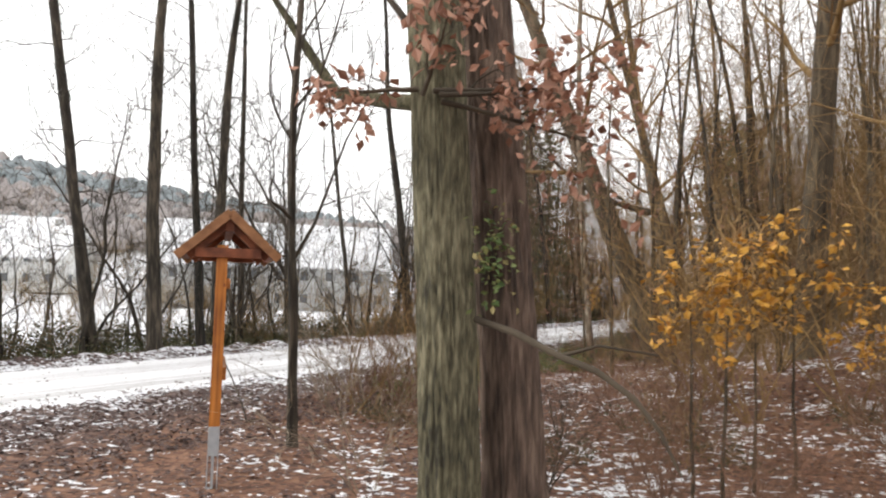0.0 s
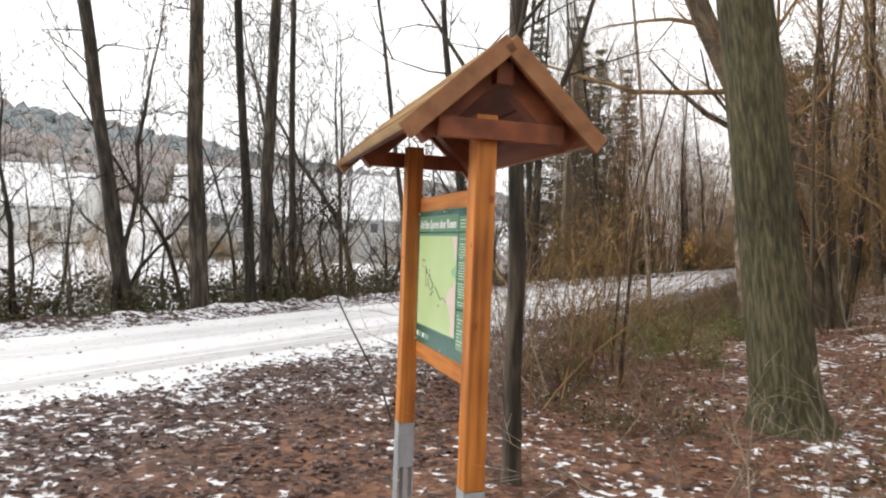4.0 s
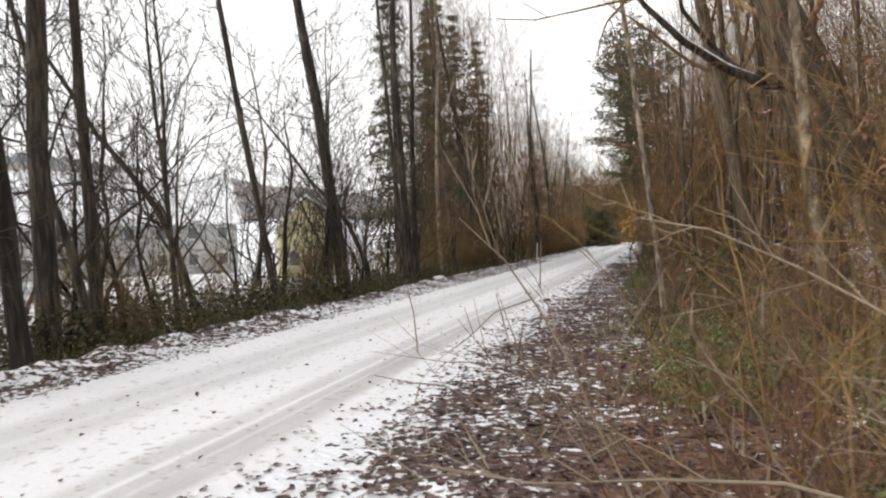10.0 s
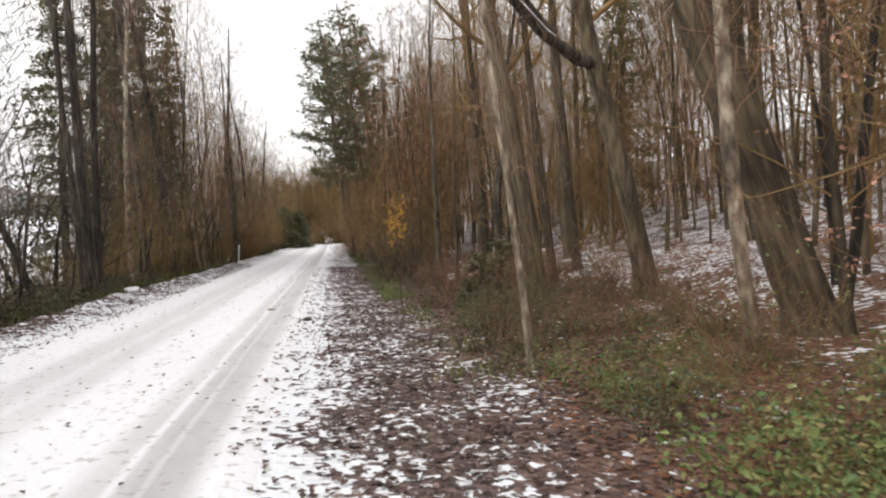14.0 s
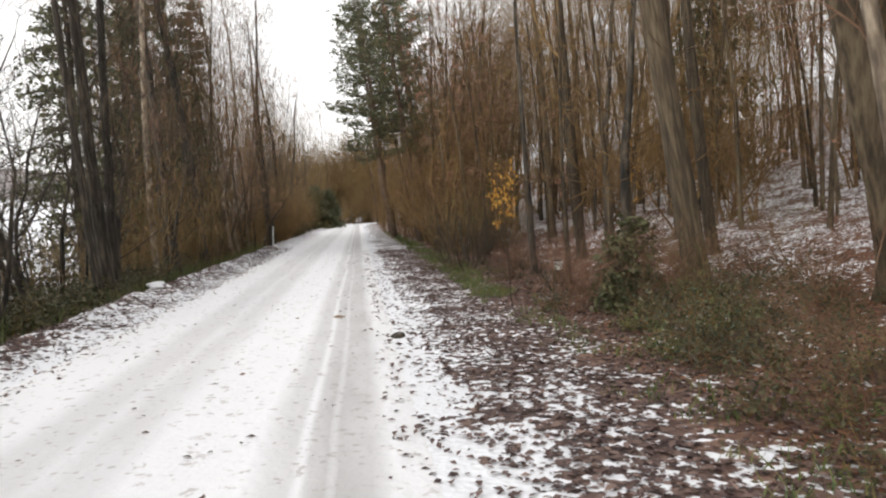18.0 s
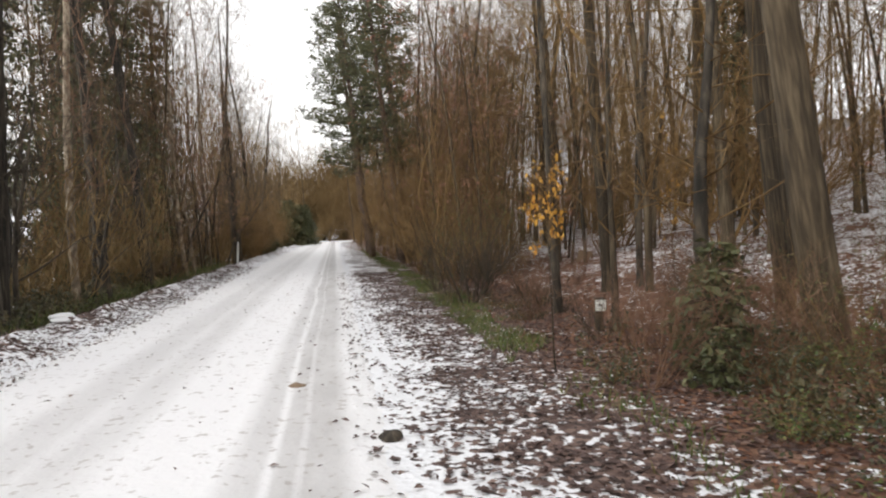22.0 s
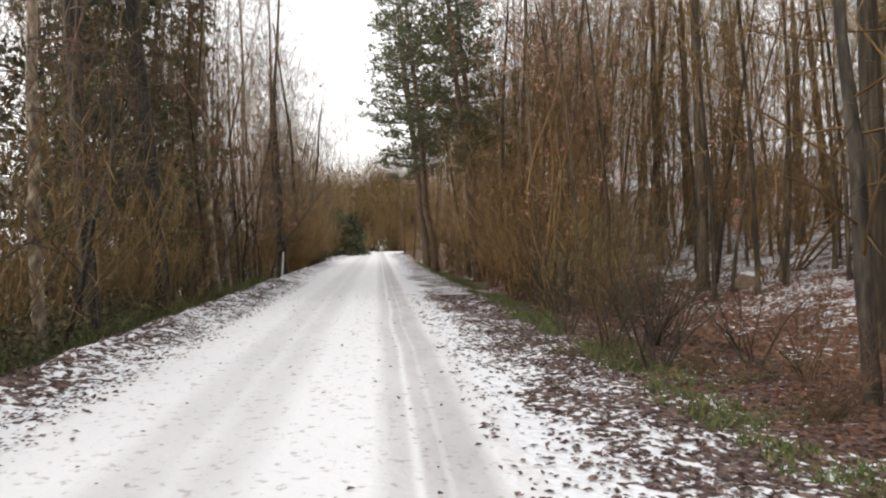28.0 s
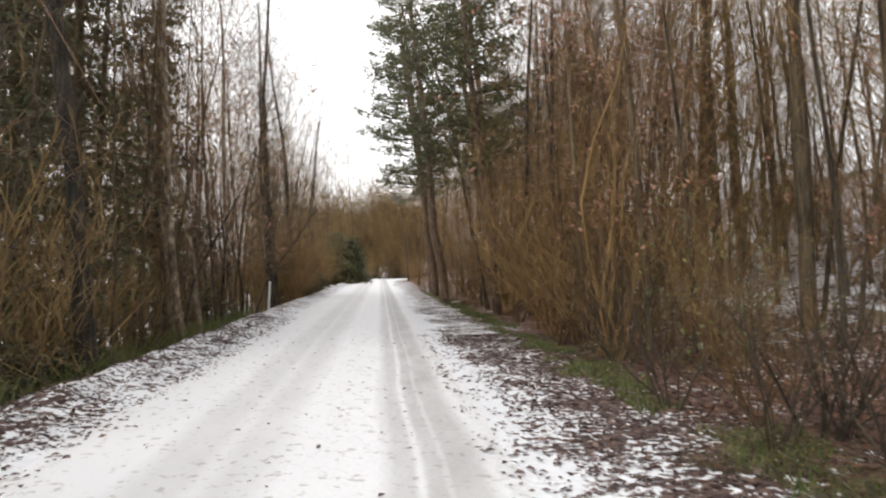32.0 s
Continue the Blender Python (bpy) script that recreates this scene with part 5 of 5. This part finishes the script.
plant("fir", stand(-9.2, 108, 1.2, 0.9, 2.2), "dark young spruce with snow on its boughs at the bend")
scatter(["brush", "hazel2", "brush2", "leafing"], 36, (-2.1, 1.0), (35, 66), 0.95, 1.5, 7)
scatter(["hazel", "hazel2", "young", "young2"], 18, (-3.0, 2), (66, 116), 1.2, 1.8, 8)
scatter(["young", "young2", "young3"], 13, (-1.6, 1.2), (34, 54), 1.1, 1.5, 23)
scatter(["young", "young2", "young3"], 30, (1.2, 12), (9, 50), 0.7, 1.35, 9)
scatter(["brush2", "brush", "brush2"], 34, (4.0, 12), (14, 56), 0.9, 1.7, 24)
scatter(["young", "young2", "young3", "young3"], 24, (-1.5, 3), (31, 76), 0.8, 1.3, 10)
scatter(["young", "young2"], 7, (2.5, 12), (2.4, 9), 0.6, 1.1, 11, off_path)
scatter(["beech", "beech2"], 12, (5, 20), (22, 66), 0.4, 0.8, 12)
scatter(["bank", "bank", "hazel3", "bramble"], 46, (-2.2, 1.6), (12.6, 20.2), 0.4, 0.75, 41)
scatter(["bank", "thorn", "hazel3"], 20, (-1.7, 2.0), (20.5, 26.5), 0.35, 0.6, 42)
scatter(["bank", "thorn", "hazel3", "sparse"], 12, (-1.9, 1.5), (28, 36), 0.4, 0.7, 43)
scatter(["bramble", "herb", "bank"], 20, (-3.1, -1.3), (24.6, 29.5), 0.22, 0.42, 46)
scatter(["bank", "hazel3", "sparse"], 16, (3.0, 7.5), (-0.6, 5), 0.4, 0.7, 44, off_path)
# left-hand edge
scatter(["oakling"], 4, (-12.6, -10.8), (12, 25), 0.7, 0.95, 37)
scatter(["scrub", "scruba", "scrubb"], 5, (-12.8, -10.8), (9, 25), 1.2, 1.5, 38)
scatter(["bank"], 44, (-12.6, -10.6), (-4, 26), 0.9, 1.35, 21)
scatter(["bank"], 30, (-12.8, -10.8), (25, 52), 0.8, 1.2, 22)
scatter(["hazel3", "hazel", "thorn"], 26, (-12.8, -10.6), (-4, 25), 0.5, 0.85, 13)
scatter(["scrub", "scruba", "scrubb"], 36, (-13.6, -10.6), (-2, 28), 0.65, 1.1, 14)
scatter(["scrub", "scruba", "scrubb"], 26, (-22, -13.6), (2, 38), 0.7, 1.1, 36)
scatter(["thorn", "scrub", "scruba", "scrubb", "twiggy", "brush"], 26, (-13.5, -10.6), (30, 52), 0.6, 1.0, 15)
scatter(["bank", "scruba", "scrub", "thorn"], 26, (-13.2, -10.7), (18.5, 30), 0.7, 1.1, 45)
scatter(["young", "young2", "young3"], 20, (-15, -10.8), (38, 70), 0.9, 1.4, 16)
scatter(["brush", "brush2"], 15, (-14.5, -10.9), (38, 70), 0.9, 1.5, 25)
scatter(["pole", "pole2", "birch"], 20, (-15.5, -10.6), (42, 112), 0.5, 0.8, 17)
scatter(["hazel", "hazel2"], 18, (-13, -10.2), (52, 112), 1.0, 1.6, 18)

# ---- far woods, joined ----


def bulk(name, label, kinds, n, xr, yr, smin, smax, seed, material_of="far_twig", category="woods", keep=lambda x, y: True):
    rng = np.random.default_rng(seed)
    src = []
    for k in kinds:
        g, bark = Geo(), []
        for pn, me, _ in PROTO[k]["parts"]:
            v = np.zeros(len(me.vertices) * 3, np.float32)
            me.vertices.foreach_get("co", v)
            f = np.zeros(len(me.loops), np.int32)
            me.loops.foreach_get("vertex_index", f)
            g.add(v.reshape(-1, 3), f.reshape(-1, 3))
            bark.append(np.full(len(f) // 3, pn == "trunk", np.int32))
        src.append((*g.arrays(), np.concatenate(bark)))
    g, slots = Geo(), []
    k = 0
    while k < n:
        x, y = rng.uniform(*xr), rng.uniform(*yr)
        if not keep(x, y):
            continue
        v, f, b = src[rng.integers(len(src))]
        a, s = rng.random() * 6.3, rng.uniform(smin, smax)
        c, d = math.cos(a) * s, math.sin(a) * s
        w = v @ np.array(((c, d, 0), (-d, c, 0), (0, 0, s)))
        w[:, 0] -= w[:, 2] * rng.normal() * 0.04
        g.add(w + (x, y, gz(x, y) - 0.05), f)
        slots.append(b)
        k += 1
    me = g.mesh(name, material_of)
    me.materials.append(MATS["bark_grey"])
    me.polygons.foreach_set("material_index", np.concatenate(slots))
    return tagged(new(name, me), label, category, "", "stuff")


make_tree("screen", 75, dict(SP_BEECH, seg=(5, 2, 1, 1), kids=(24, 8, 6), rmin=0.0115, ang=(1.3, 0.95, 0.8), wob=(0.05, 0.25, 0.22, 0.1), lift=(0.01, 0.0, 0.0, 0)), 17, 0.07, "bark_grey", "twig_brown", "far_tree", "far tree", sides=(4, 2, 2, 2))
make_tree("screen2", 76, dict(SP_YOUNG, seg=(5, 2, 1), kids=(38, 12), rmin=0.0115, ang=(1.25, 0.9), lift=(0.02, 0.0, 0.0), len=(0.3, 0.5), wob=(0.06, 0.25, 0.1)), 12, 0.06, "bark_grey", "twig_brown", "far_tree", "far tree", sides=(5, 2, 2), flare=0.2)
make_tree("haze", 78, dict(SP_YOUNG, seg=(5, 2, 2, 1), kids=(22, 7, 4), rmin=0.006, ang=(1.15, 0.9, 0.8), lift=(0.02, 0.02, 0.0, 0.0), len=(0.3, 0.5, 0.5), wob=(0.06, 0.25, 0.2, 0.1), taper=(0.85, 0.8, 0.8, 0.6), thin=(0.3, 0.5, 0.6), **{"from": (0.2, 0.1, 0.1)}), 11, 0.045, "bark_grey", "twig_brown", "far_tree", "far tree", sides=(5, 2, 2, 2), flare=0.2)
make_shrub("thicket", 77, 12, 3.2, 0.55, 0.014, "twig_brown", "far_shrub", "far shrub", sp=dict(SP_STEM, seg=(3, 1, 1), kids=(9, 7), rmin=0.008), sides=(3, 2, 2))
bulk("far_woods", "dense bare brown wood on the slope", ["screen", "screen", "screen2"], 120, (8, 34), (6, 105), 0.85, 1.2, 71, keep=lambda x, y: x + 0.1 * y > 9.5)
bulk("far_woods", "tall bare brown trees behind the wood edge", ["screen", "screen2"], 80, (2, 9), (44, 112), 0.7, 1.05, 75)
bulk("far_woods", "bare brown trees among the trunks", ["haze"], 100, (4, 18), (13, 54), 0.9, 1.5, 81, keep=lambda x, y: x > 4 + 0.03 * (y - 12))
bulk("far_woods", "hazy bare brown trees along the wood edge", ["haze"], 56, (-0.9, 5), (33, 74), 1.0, 1.5, 87)
bulk("far_woods", "hazy bare brown trees on the meadow side", ["haze"], 40, (-15, -11), (34, 90), 0.9, 1.4, 88)
bulk("far_thicket", "brown thicket on the forest floor", ["thicket"], 54, (4, 24), (12, 105), 0.7, 1.3, 76, keep=lambda x, y: x > 4 + 6 * (y < 42))
bulk("far_woods", "bare trees behind the meadow edge", ["screen", "screen2"], 48, (-20, -12.5), (37, 112), 0.7, 1.0, 72)
bulk("far_thicket", "brown thicket on the bank", ["thicket"], 64, (-17, -11.3), (27, 112), 0.7, 1.3, 77)


bulk("far_woods", "bare trees along the far end of the track", ["screen2", "thicket"], 28, (-14, -10.2), (76, 124), 0.7, 1.0, 84)


def end_of_track(x, y):
    return abs(x + 6.65 - 0.006 * max(0, y - 104) ** 2) > 3.0


bulk("far_woods", "bare trees closing the end of the track", ["screen", "screen2", "thicket"], 60, (-26, 24), (124, 172), 0.95, 1.35, 73, keep=end_of_track)
bulk("far_thicket", "tall brown thicket where the track bends away", ["thicket"], 46, (-22, 6), (128, 148), 2.2, 3.4, 80, keep=end_of_track)
bulk("far_woods", "brown haze of bare treetops beyond the bend", ["thicket"], 44, (-19, 5), (140, 160), 4.0, 5.0, 85, keep=lambda x, y: end_of_track(x, y))
bulk("meadow_hedge", "bare hedge along the snowy meadow", ["thicket"], 48, (-66, -22), (-10, 66), 0.7, 1.15, 74, category="hedge", keep=lambda x, y: abs(math.hypot(x, y) - 61) < 4)
bulk("meadow_bushes", "bare bushes at the meadow edge", ["thicket", "screen2"], 46, (-28, -13), (-8, 32), 0.35, 0.7, 78, category="bushes")
bulk("meadow_scrub", "brown scrub between meadow and bank", ["thicket"], 22, (-15.5, -12.6), (4, 30), 0.4, 0.7, 82, category="bushes")
bulk("meadow_hedge", "brown hedge rows across the snowy slope", ["thicket"], 30, (-150, -70), (-20, 110), 1.5, 2.5, 83, category="hedge", keep=lambda x, y: abs(math.hypot(x, y) - 104) < 3 or abs(math.hypot(x, y) - 128) < 3)


def hill_trees():
    """Conifers and bare crowns that cover the far hill, distance haze painted into their colours."""
    rng = np.random.default_rng(79)
    g, b = Geo(), Geo()
    n = 0
    while n < 2400:
        az, d = radians(rng.uniform(6, 120)), rng.uniform(165, 330)
        x, y = -math.sin(az) * d, 10 + math.cos(az) * d
        z = gz(x, y)
        if z < 9:
            n += 0.02
            continue
        t = rng.random() < (0.12 if z < 27 else 0.85)
        h, r = rng.uniform(3.5, 6.5), rng.uniform(2.6, 4.2)
        k = 7
        an = np.linspace(0, 6.283, k, endpoint=False)
        rings = [(0.1, 0.7), (0.35, 1.0), (0.75, 0.75 if t else 0.85), (1.0, 0.3 if t else 0.4)]
        v = np.array([(x + r * s * (1 + 0.4 * rng.normal()) * math.cos(a), y + r * s * math.sin(a), z - 0.5 + h * f + 0.35 * rng.normal()) for f, s in rings for a in an])
        i = np.arange(3)[:, None] * k
        j = np.arange(k)[None, :]
        j2 = (j + 1) % k
        q = np.stack([i + j, i + j2, i + k + j2, i + k + j], -1).reshape(-1, 4)
        (g if t else b).add(v, np.concatenate([q[:, [0, 1, 2]], q[:, [0, 2, 3]]]))
        n += 1
    tagged(new("hill_conifers", g.mesh("hill_conifers", "hill_green")), "haze-tinted conifers on the far hill", "woods", "", "stuff")
    tagged(new("hill_crowns", b.mesh("hill_crowns", "hill_brown")), "haze-tinted bare treetops on the far hill", "woods", "", "stuff")


hill_trees()

def dead_stem():
    A = empty("dead_stem", Matrix.Translation((-1.36, 1.86, gz(-1.36, 1.86) - 0.03)), "thin dark dead stem leaning over the leaves", "stem")
    g = Geo()
    tube(g, np.array([(0, 0, 0), (-0.12, -0.02, 0.3), (-0.3, -0.03, 0.58), (-0.5, -0.05, 0.88), (-0.62, -0.07, 1.08), (-0.72, -0.08, 1.3)]), np.array((0.011, 0.01, 0.009, 0.008, 0.007, 0.005)), 6, 0.2, np.random.default_rng(2))
    part("shaft", g.mesh("dead_stem", "bark_dark"), A)


dead_stem()

# ---- houses beyond the meadow ----


def house(cx, cy, az, w, d, eave, ridge, wall, label):
    """Gabled house: w along the ridge, d deep; az turns it."""
    A = empty("house", Matrix.Translation((cx, cy, gz(cx, cy) - 0.3)) @ Matrix.Rotation(radians(az), 4, "Z"), label, "house")
    bm = bmesh.new()
    pts = [(-d / 2, 0), (d / 2, 0), (d / 2, eave), (0, ridge), (-d / 2, eave)]
    a = [bm.verts.new((-w / 2, y, z)) for y, z in pts]
    b = [bm.verts.new((w / 2, y, z)) for y, z in pts]
    bm.faces.new(a[::-1]), bm.faces.new(b)
    for k in range(5):
        bm.faces.new((a[k], a[(k + 1) % 5], b[(k + 1) % 5], b[k]))
    part("wall", bm_mesh("house_wall", bm, wall), A)
    bm = bmesh.new()
    for s in (-1, 1):
        ang = math.atan2(ridge - eave, d / 2)
        run = math.hypot(ridge - eave, d / 2) + 0.6
        T = Matrix(((1, 0, 0, 0), (0, s * math.cos(ang), s * math.sin(ang), 0), (0, -math.sin(ang), math.cos(ang), ridge), (0, 0, 0, 1)))
        box(bm, -w / 2 - 0.5, w / 2 + 0.5, -0.05, run, 0.05, 0.3, T)
    part("roof", bm_mesh("house_roof", bm, "snow"), A, "snow-covered roof")
    slab("chimney", A, w * 0.2, w * 0.2 + 0.7, -0.35, 0.35, ridge - 0.6, ridge + 1.1, "plaster_grey")
    n = max(2, int(w / 3))
    for s in (-1, 1):
        for k in range(n):
            for z in ([1.2, 3.9] if eave > 4.5 else [1.2]):
                x = -w / 2 + (k + 0.5) * w / n
                W = slab("window", A, x - 0.55, x + 0.55, s * d / 2 - 0.06, s * d / 2 + 0.06, z, z + 1.3, "plaster_white")
                slab("pane", W, x - 0.47, x + 0.47, s * d / 2 - 0.075, s * d / 2 + 0.075, z + 0.08, z + 1.22, "window_glass")
        for y in (-d / 4, d / 4):
            W = slab("window", A, s * w / 2 - 0.06, s * w / 2 + 0.06, y - 0.5, y + 0.5, 1.2, 2.5, "plaster_white")
            slab("pane", W, s * w / 2 - 0.075, s * w / 2 + 0.075, y - 0.42, y + 0.42, 1.28, 2.42, "window_glass")
    return A


house(-58, 60, 45, 27, 11, 5.8, 11.0, "plaster_grey", "long grey house with a big snow-covered roof")
house(-31.5, 56.5, 122, 6.5, 5, 4.6, 7.0, "plaster_yellow", "pale yellow gabled house with snowy roof")
house(-92, 48, 30, 12, 9, 4.8, 9.0, "plaster_white", "white house with snowy roof on the slope")
house(-104, 30, 10, 14, 9, 4.8, 9.5, "plaster_grey", "grey house with snowy roof on the slope")
house(-98, 12, 60, 11, 9, 4.6, 8.6, "plaster_white", "white house with snowy roof below the wooded hill")
house(-120, 60, 40, 13, 9, 4.8, 9.2, "plaster_white", "far white house with snowy roof")

# ---- small things ----


def waymark():
    A = empty("marker_post", Matrix.Translation((-1.05, 22.9, gz(-1.05, 22.9) - 0.34)), "short grey trail post with a small white plate", "marker post")
    g = Geo()
    tube(g, [(0, 0, -0.1), (0, 0, 0.4), (0.005, 0, 0.84)], [0.07, 0.069, 0.067], 14, 0.05, np.random.default_rng(1))
    part("post", g.mesh("marker_post", "bark_grey"), A)
    slab("cap", A, -0.085, 0.085, -0.085, 0.085, 0.835, 0.855, "timber_dark", 0.003)
    slab("plate", A, -0.085, 0.085, -0.082, -0.073, 0.655, 0.825, "print_white", 0.002, label="small white plate")
    slab("sign_mark", A, -0.03, 0.03, -0.0845, -0.0825, 0.73, 0.755, "print_dark")


waymark()


def white_stake(x, y):
    A = empty("marker_stake", Matrix.Translation((x, y, gz(x, y))), "thin white roadside stake", "stake", "roadside stakes")
    g = Geo()
    tube(g, [(0, 0, -0.1), (0.02, 0, 0.5), (0.05, 0, 1.05)], [0.045, 0.042, 0.04], 8)
    part("shaft", g.mesh("stake", "print_white"), A)
    return A


white_stake(-9.9, 49.5)


def stump(x, y, r, h):
    A = empty("tree_stump", Matrix.Translation((x, y, gz(x, y))), "weathered tree stump capped with snow", "stump")
    rng = np.random.default_rng(9)
    g = Geo()
    tube(g, [(0, 0, -0.1), (0, 0, 0.1), (0, 0, h * 0.7), (0.02, 0, h), (0.02, 0, h + 0.01)], [r * 1.4, r * 1.1, r, r * 0.95, 0.01], 14, 0.2, rng)
    part("trunk", g.mesh("stump", "stump_wood"), A)
    g = Geo()
    tube(g, [(0.02, 0, h + 0.005), (0.02, 0, h + 0.05), (0.02, 0, h + 0.1), (0.02, 0, h + 0.12)], [r * 0.95, r * 0.9, r * 0.55, 0.01], 12, 0.25, rng)
    part("snow_cap", g.mesh("stump_snow", "snow"), A)


stump(3.3, 35.1, 0.24, 0.25)


def clods():
    """Snow and earth lumps along the margins."""
    for x, y, r, mt, lb in ((-9.88, 26.28, 0.2, "snow", "lump of ploughed snow on the verge"), (-9.7, 25.7, 0.14, "snow", "lump of ploughed snow on the verge"),
                            (-4.58, 18.25, 0.1, "bark_dark", "dark clod of earth on the snow"), (-5.42, 20.2, 0.09, "stump_wood", "flat patch of earth on the wheel lane"), (-10.1, 84, 0.4, "snow", "snow-capped heap by the track"), (-10.2, 80, 0.35, "snow", "snow-capped heap by the track")):
        bm = bmesh.new()
        bmesh.ops.create_icosphere(bm, subdivisions=3, radius=r)
        for v in bm.verts:
            v.co *= 1 + 0.35 * noise.noise(v.co * 5 / max(r * 4, 0.4) + Vector((x, y, 0)))
            v.co.z *= 0.4
        for f in bm.faces:
            f.smooth = True
        ob = new("snow_lump" if mt == "snow" else "clod", bm_mesh("lump", bm, mt))
        ob.location = (x, y, max(gz(x, y), road_z(x, y) - r * 0.25 if -8.9 < x < -4.7 else -9) + r * 0.2)
        tagged(ob, lb, "lump")


clods()

# ---- litter and grass ----


def litter(name, n, xr, yr, size, material, seed, label, keep):
    rng = np.random.default_rng(seed)
    C = np.stack([rng.uniform(*xr, n), rng.uniform(*yr, n)], 1)
    C = C[[keep(x, y, rng.random()) for x, y in C]]
    C = np.array([(x, y, max(gz(x, y), road_z(x, y) if -8.9 < x < -4.7 else -9) + 0.012) for x, y in C])
    g = Geo()
    leaves(g, C, size, rng, flat=True)
    tagged(new(name, g.mesh(name, material, False)), label, "leaf litter", "", "stuff")


def bank_cover():
    """Knee-high to waist-high tangle of dull leaves along the bank."""
    rng = np.random.default_rng(86)
    n = 52000
    x, y = rng.uniform(-12.9, -10.4, n), rng.uniform(-6, 36, n)
    top = np.array([1.15 + 0.5 * noise.noise(Vector((a * 1.3, b * 1.3, 4))) + 0.3 * noise.noise(Vector((a * 4, b * 4, 9))) for a, b in zip(x, y)])
    top *= np.clip((-10.3 - x) / 0.45, 0.1, 1) * np.where(y < 20, 1, 0.7)
    z = np.array([gz(a, b) for a, b in zip(x, y)]) + top * rng.random(n) ** 0.6
    g = Geo()
    leaves(g, np.stack([x, y, z], 1), 0.085, rng, 0.2)
    tagged(new("bank_bramble", g.mesh("bank_bramble", "leaf_bank", False)), "dark olive bramble tangle covering the bank", "undergrowth", "", "stuff")


bank_cover()


def clump_noise(x, y):
    return noise.noise(Vector((x * 1.1, y * 1.1, 0))) + 0.5 * noise.noise(Vector((x * 4, y * 4, 2)))


def fleck_noise(x, y):
    return 0.5 * noise.noise(Vector((x * 1.3, y * 1.3, 0))) + 0.9 * noise.noise(Vector((x * 6, y * 6, 2)))


litter("fallen_leaves", 62000, (-4.9, -0.5), (-2, 40), 0.066, "litter_leaf", 81, "brown fallen leaves on the verge",
       lambda x, y, r: r < (1.0 if x > -3.9 else 0.8 if x > -4.3 else 0.25) and fleck_noise(x, y) > (-0.14 - 0.2 * (y > 21) if x > -2.4 else -0.26 if x > -3.9 else -0.12))
litter("fallen_leaves", 20000, (-4.4, 9), (-8, 7), 0.062, "litter_leaf", 82, "brown fallen leaves around the board", lambda x, y, r: clump_noise(x, y) > -0.28 and (x > -3 or r < 0.6))
litter("rusty_leaves", 36000, (-2.3, 7), (2, 38), 0.068, "litter_rust", 83, "rust-brown leaves on the forest floor", lambda x, y, r: clump_noise(x, y) > -0.3)
litter("fallen_leaves", 40000, (-10.7, -8.2), (-4, 46), 0.06, "litter_leaf", 84, "brown leaves on the snowy margin", lambda x, y, r: r < min(1.0, (-8.25 - x) * 1.1) and fleck_noise(x, y) > -0.14)
litter("stray_leaves", 700, (-8.6, -4.9), (-4, 40), 0.06, "litter_leaf", 85, "single dark leaves on the snowy track", lambda x, y, r: r < 0.5)


def grass(name, n, xr, yr, h, seed, label, keep):
    rng = np.random.default_rng(seed)
    C = np.stack([rng.uniform(*xr, n), rng.uniform(*yr, n)], 1)
    C = C[[keep(x, y, rng.random()) for x, y in C]]
    m = len(C)
    B = np.array([(x, y, gz(x, y) - 0.01) for x, y in C])
    hh = h * (0.5 + rng.random(m))
    a = rng.random(m) * 6.3
    w = 0.006 + 0.006 * rng.random(m)
    off = np.stack([np.cos(a), np.sin(a), np.zeros(m)], 1)
    bend = rng.normal(size=(m, 3)) * 0.45
    bend[:, 2] = 0
    tip = B + (bend + (0, 0, 1)) * hh[:, None]
    v = np.stack([B - off * w[:, None], B + off * w[:, None], tip], 1)
    g = Geo()
    g.add(v.reshape(-1, 3), np.arange(3 * m).reshape(-1, 3))
    tagged(new(name, g.mesh(name, "grass_green", False)), label, "grass", "", "stuff")


grass("verge_grass", 70000, (-3.5, -1.5), (12, 70), 0.1, 91, "green grass strip along the verge", lambda x, y, r: clump_noise(x * 0.6, y * 0.6) > -0.15 and abs(x + 2.45) < 0.35 + 0.5 * clump_noise(x * 1.5 + 9, y * 1.5) and r < 0.25 + 0.75 * (y > 20))
grass("bank_grass", 26000, (-13, -10.3), (-4, 50), 0.42, 92, "dull green grass on the bank", lambda x, y, r: clump_noise(x, y) > -0.25)
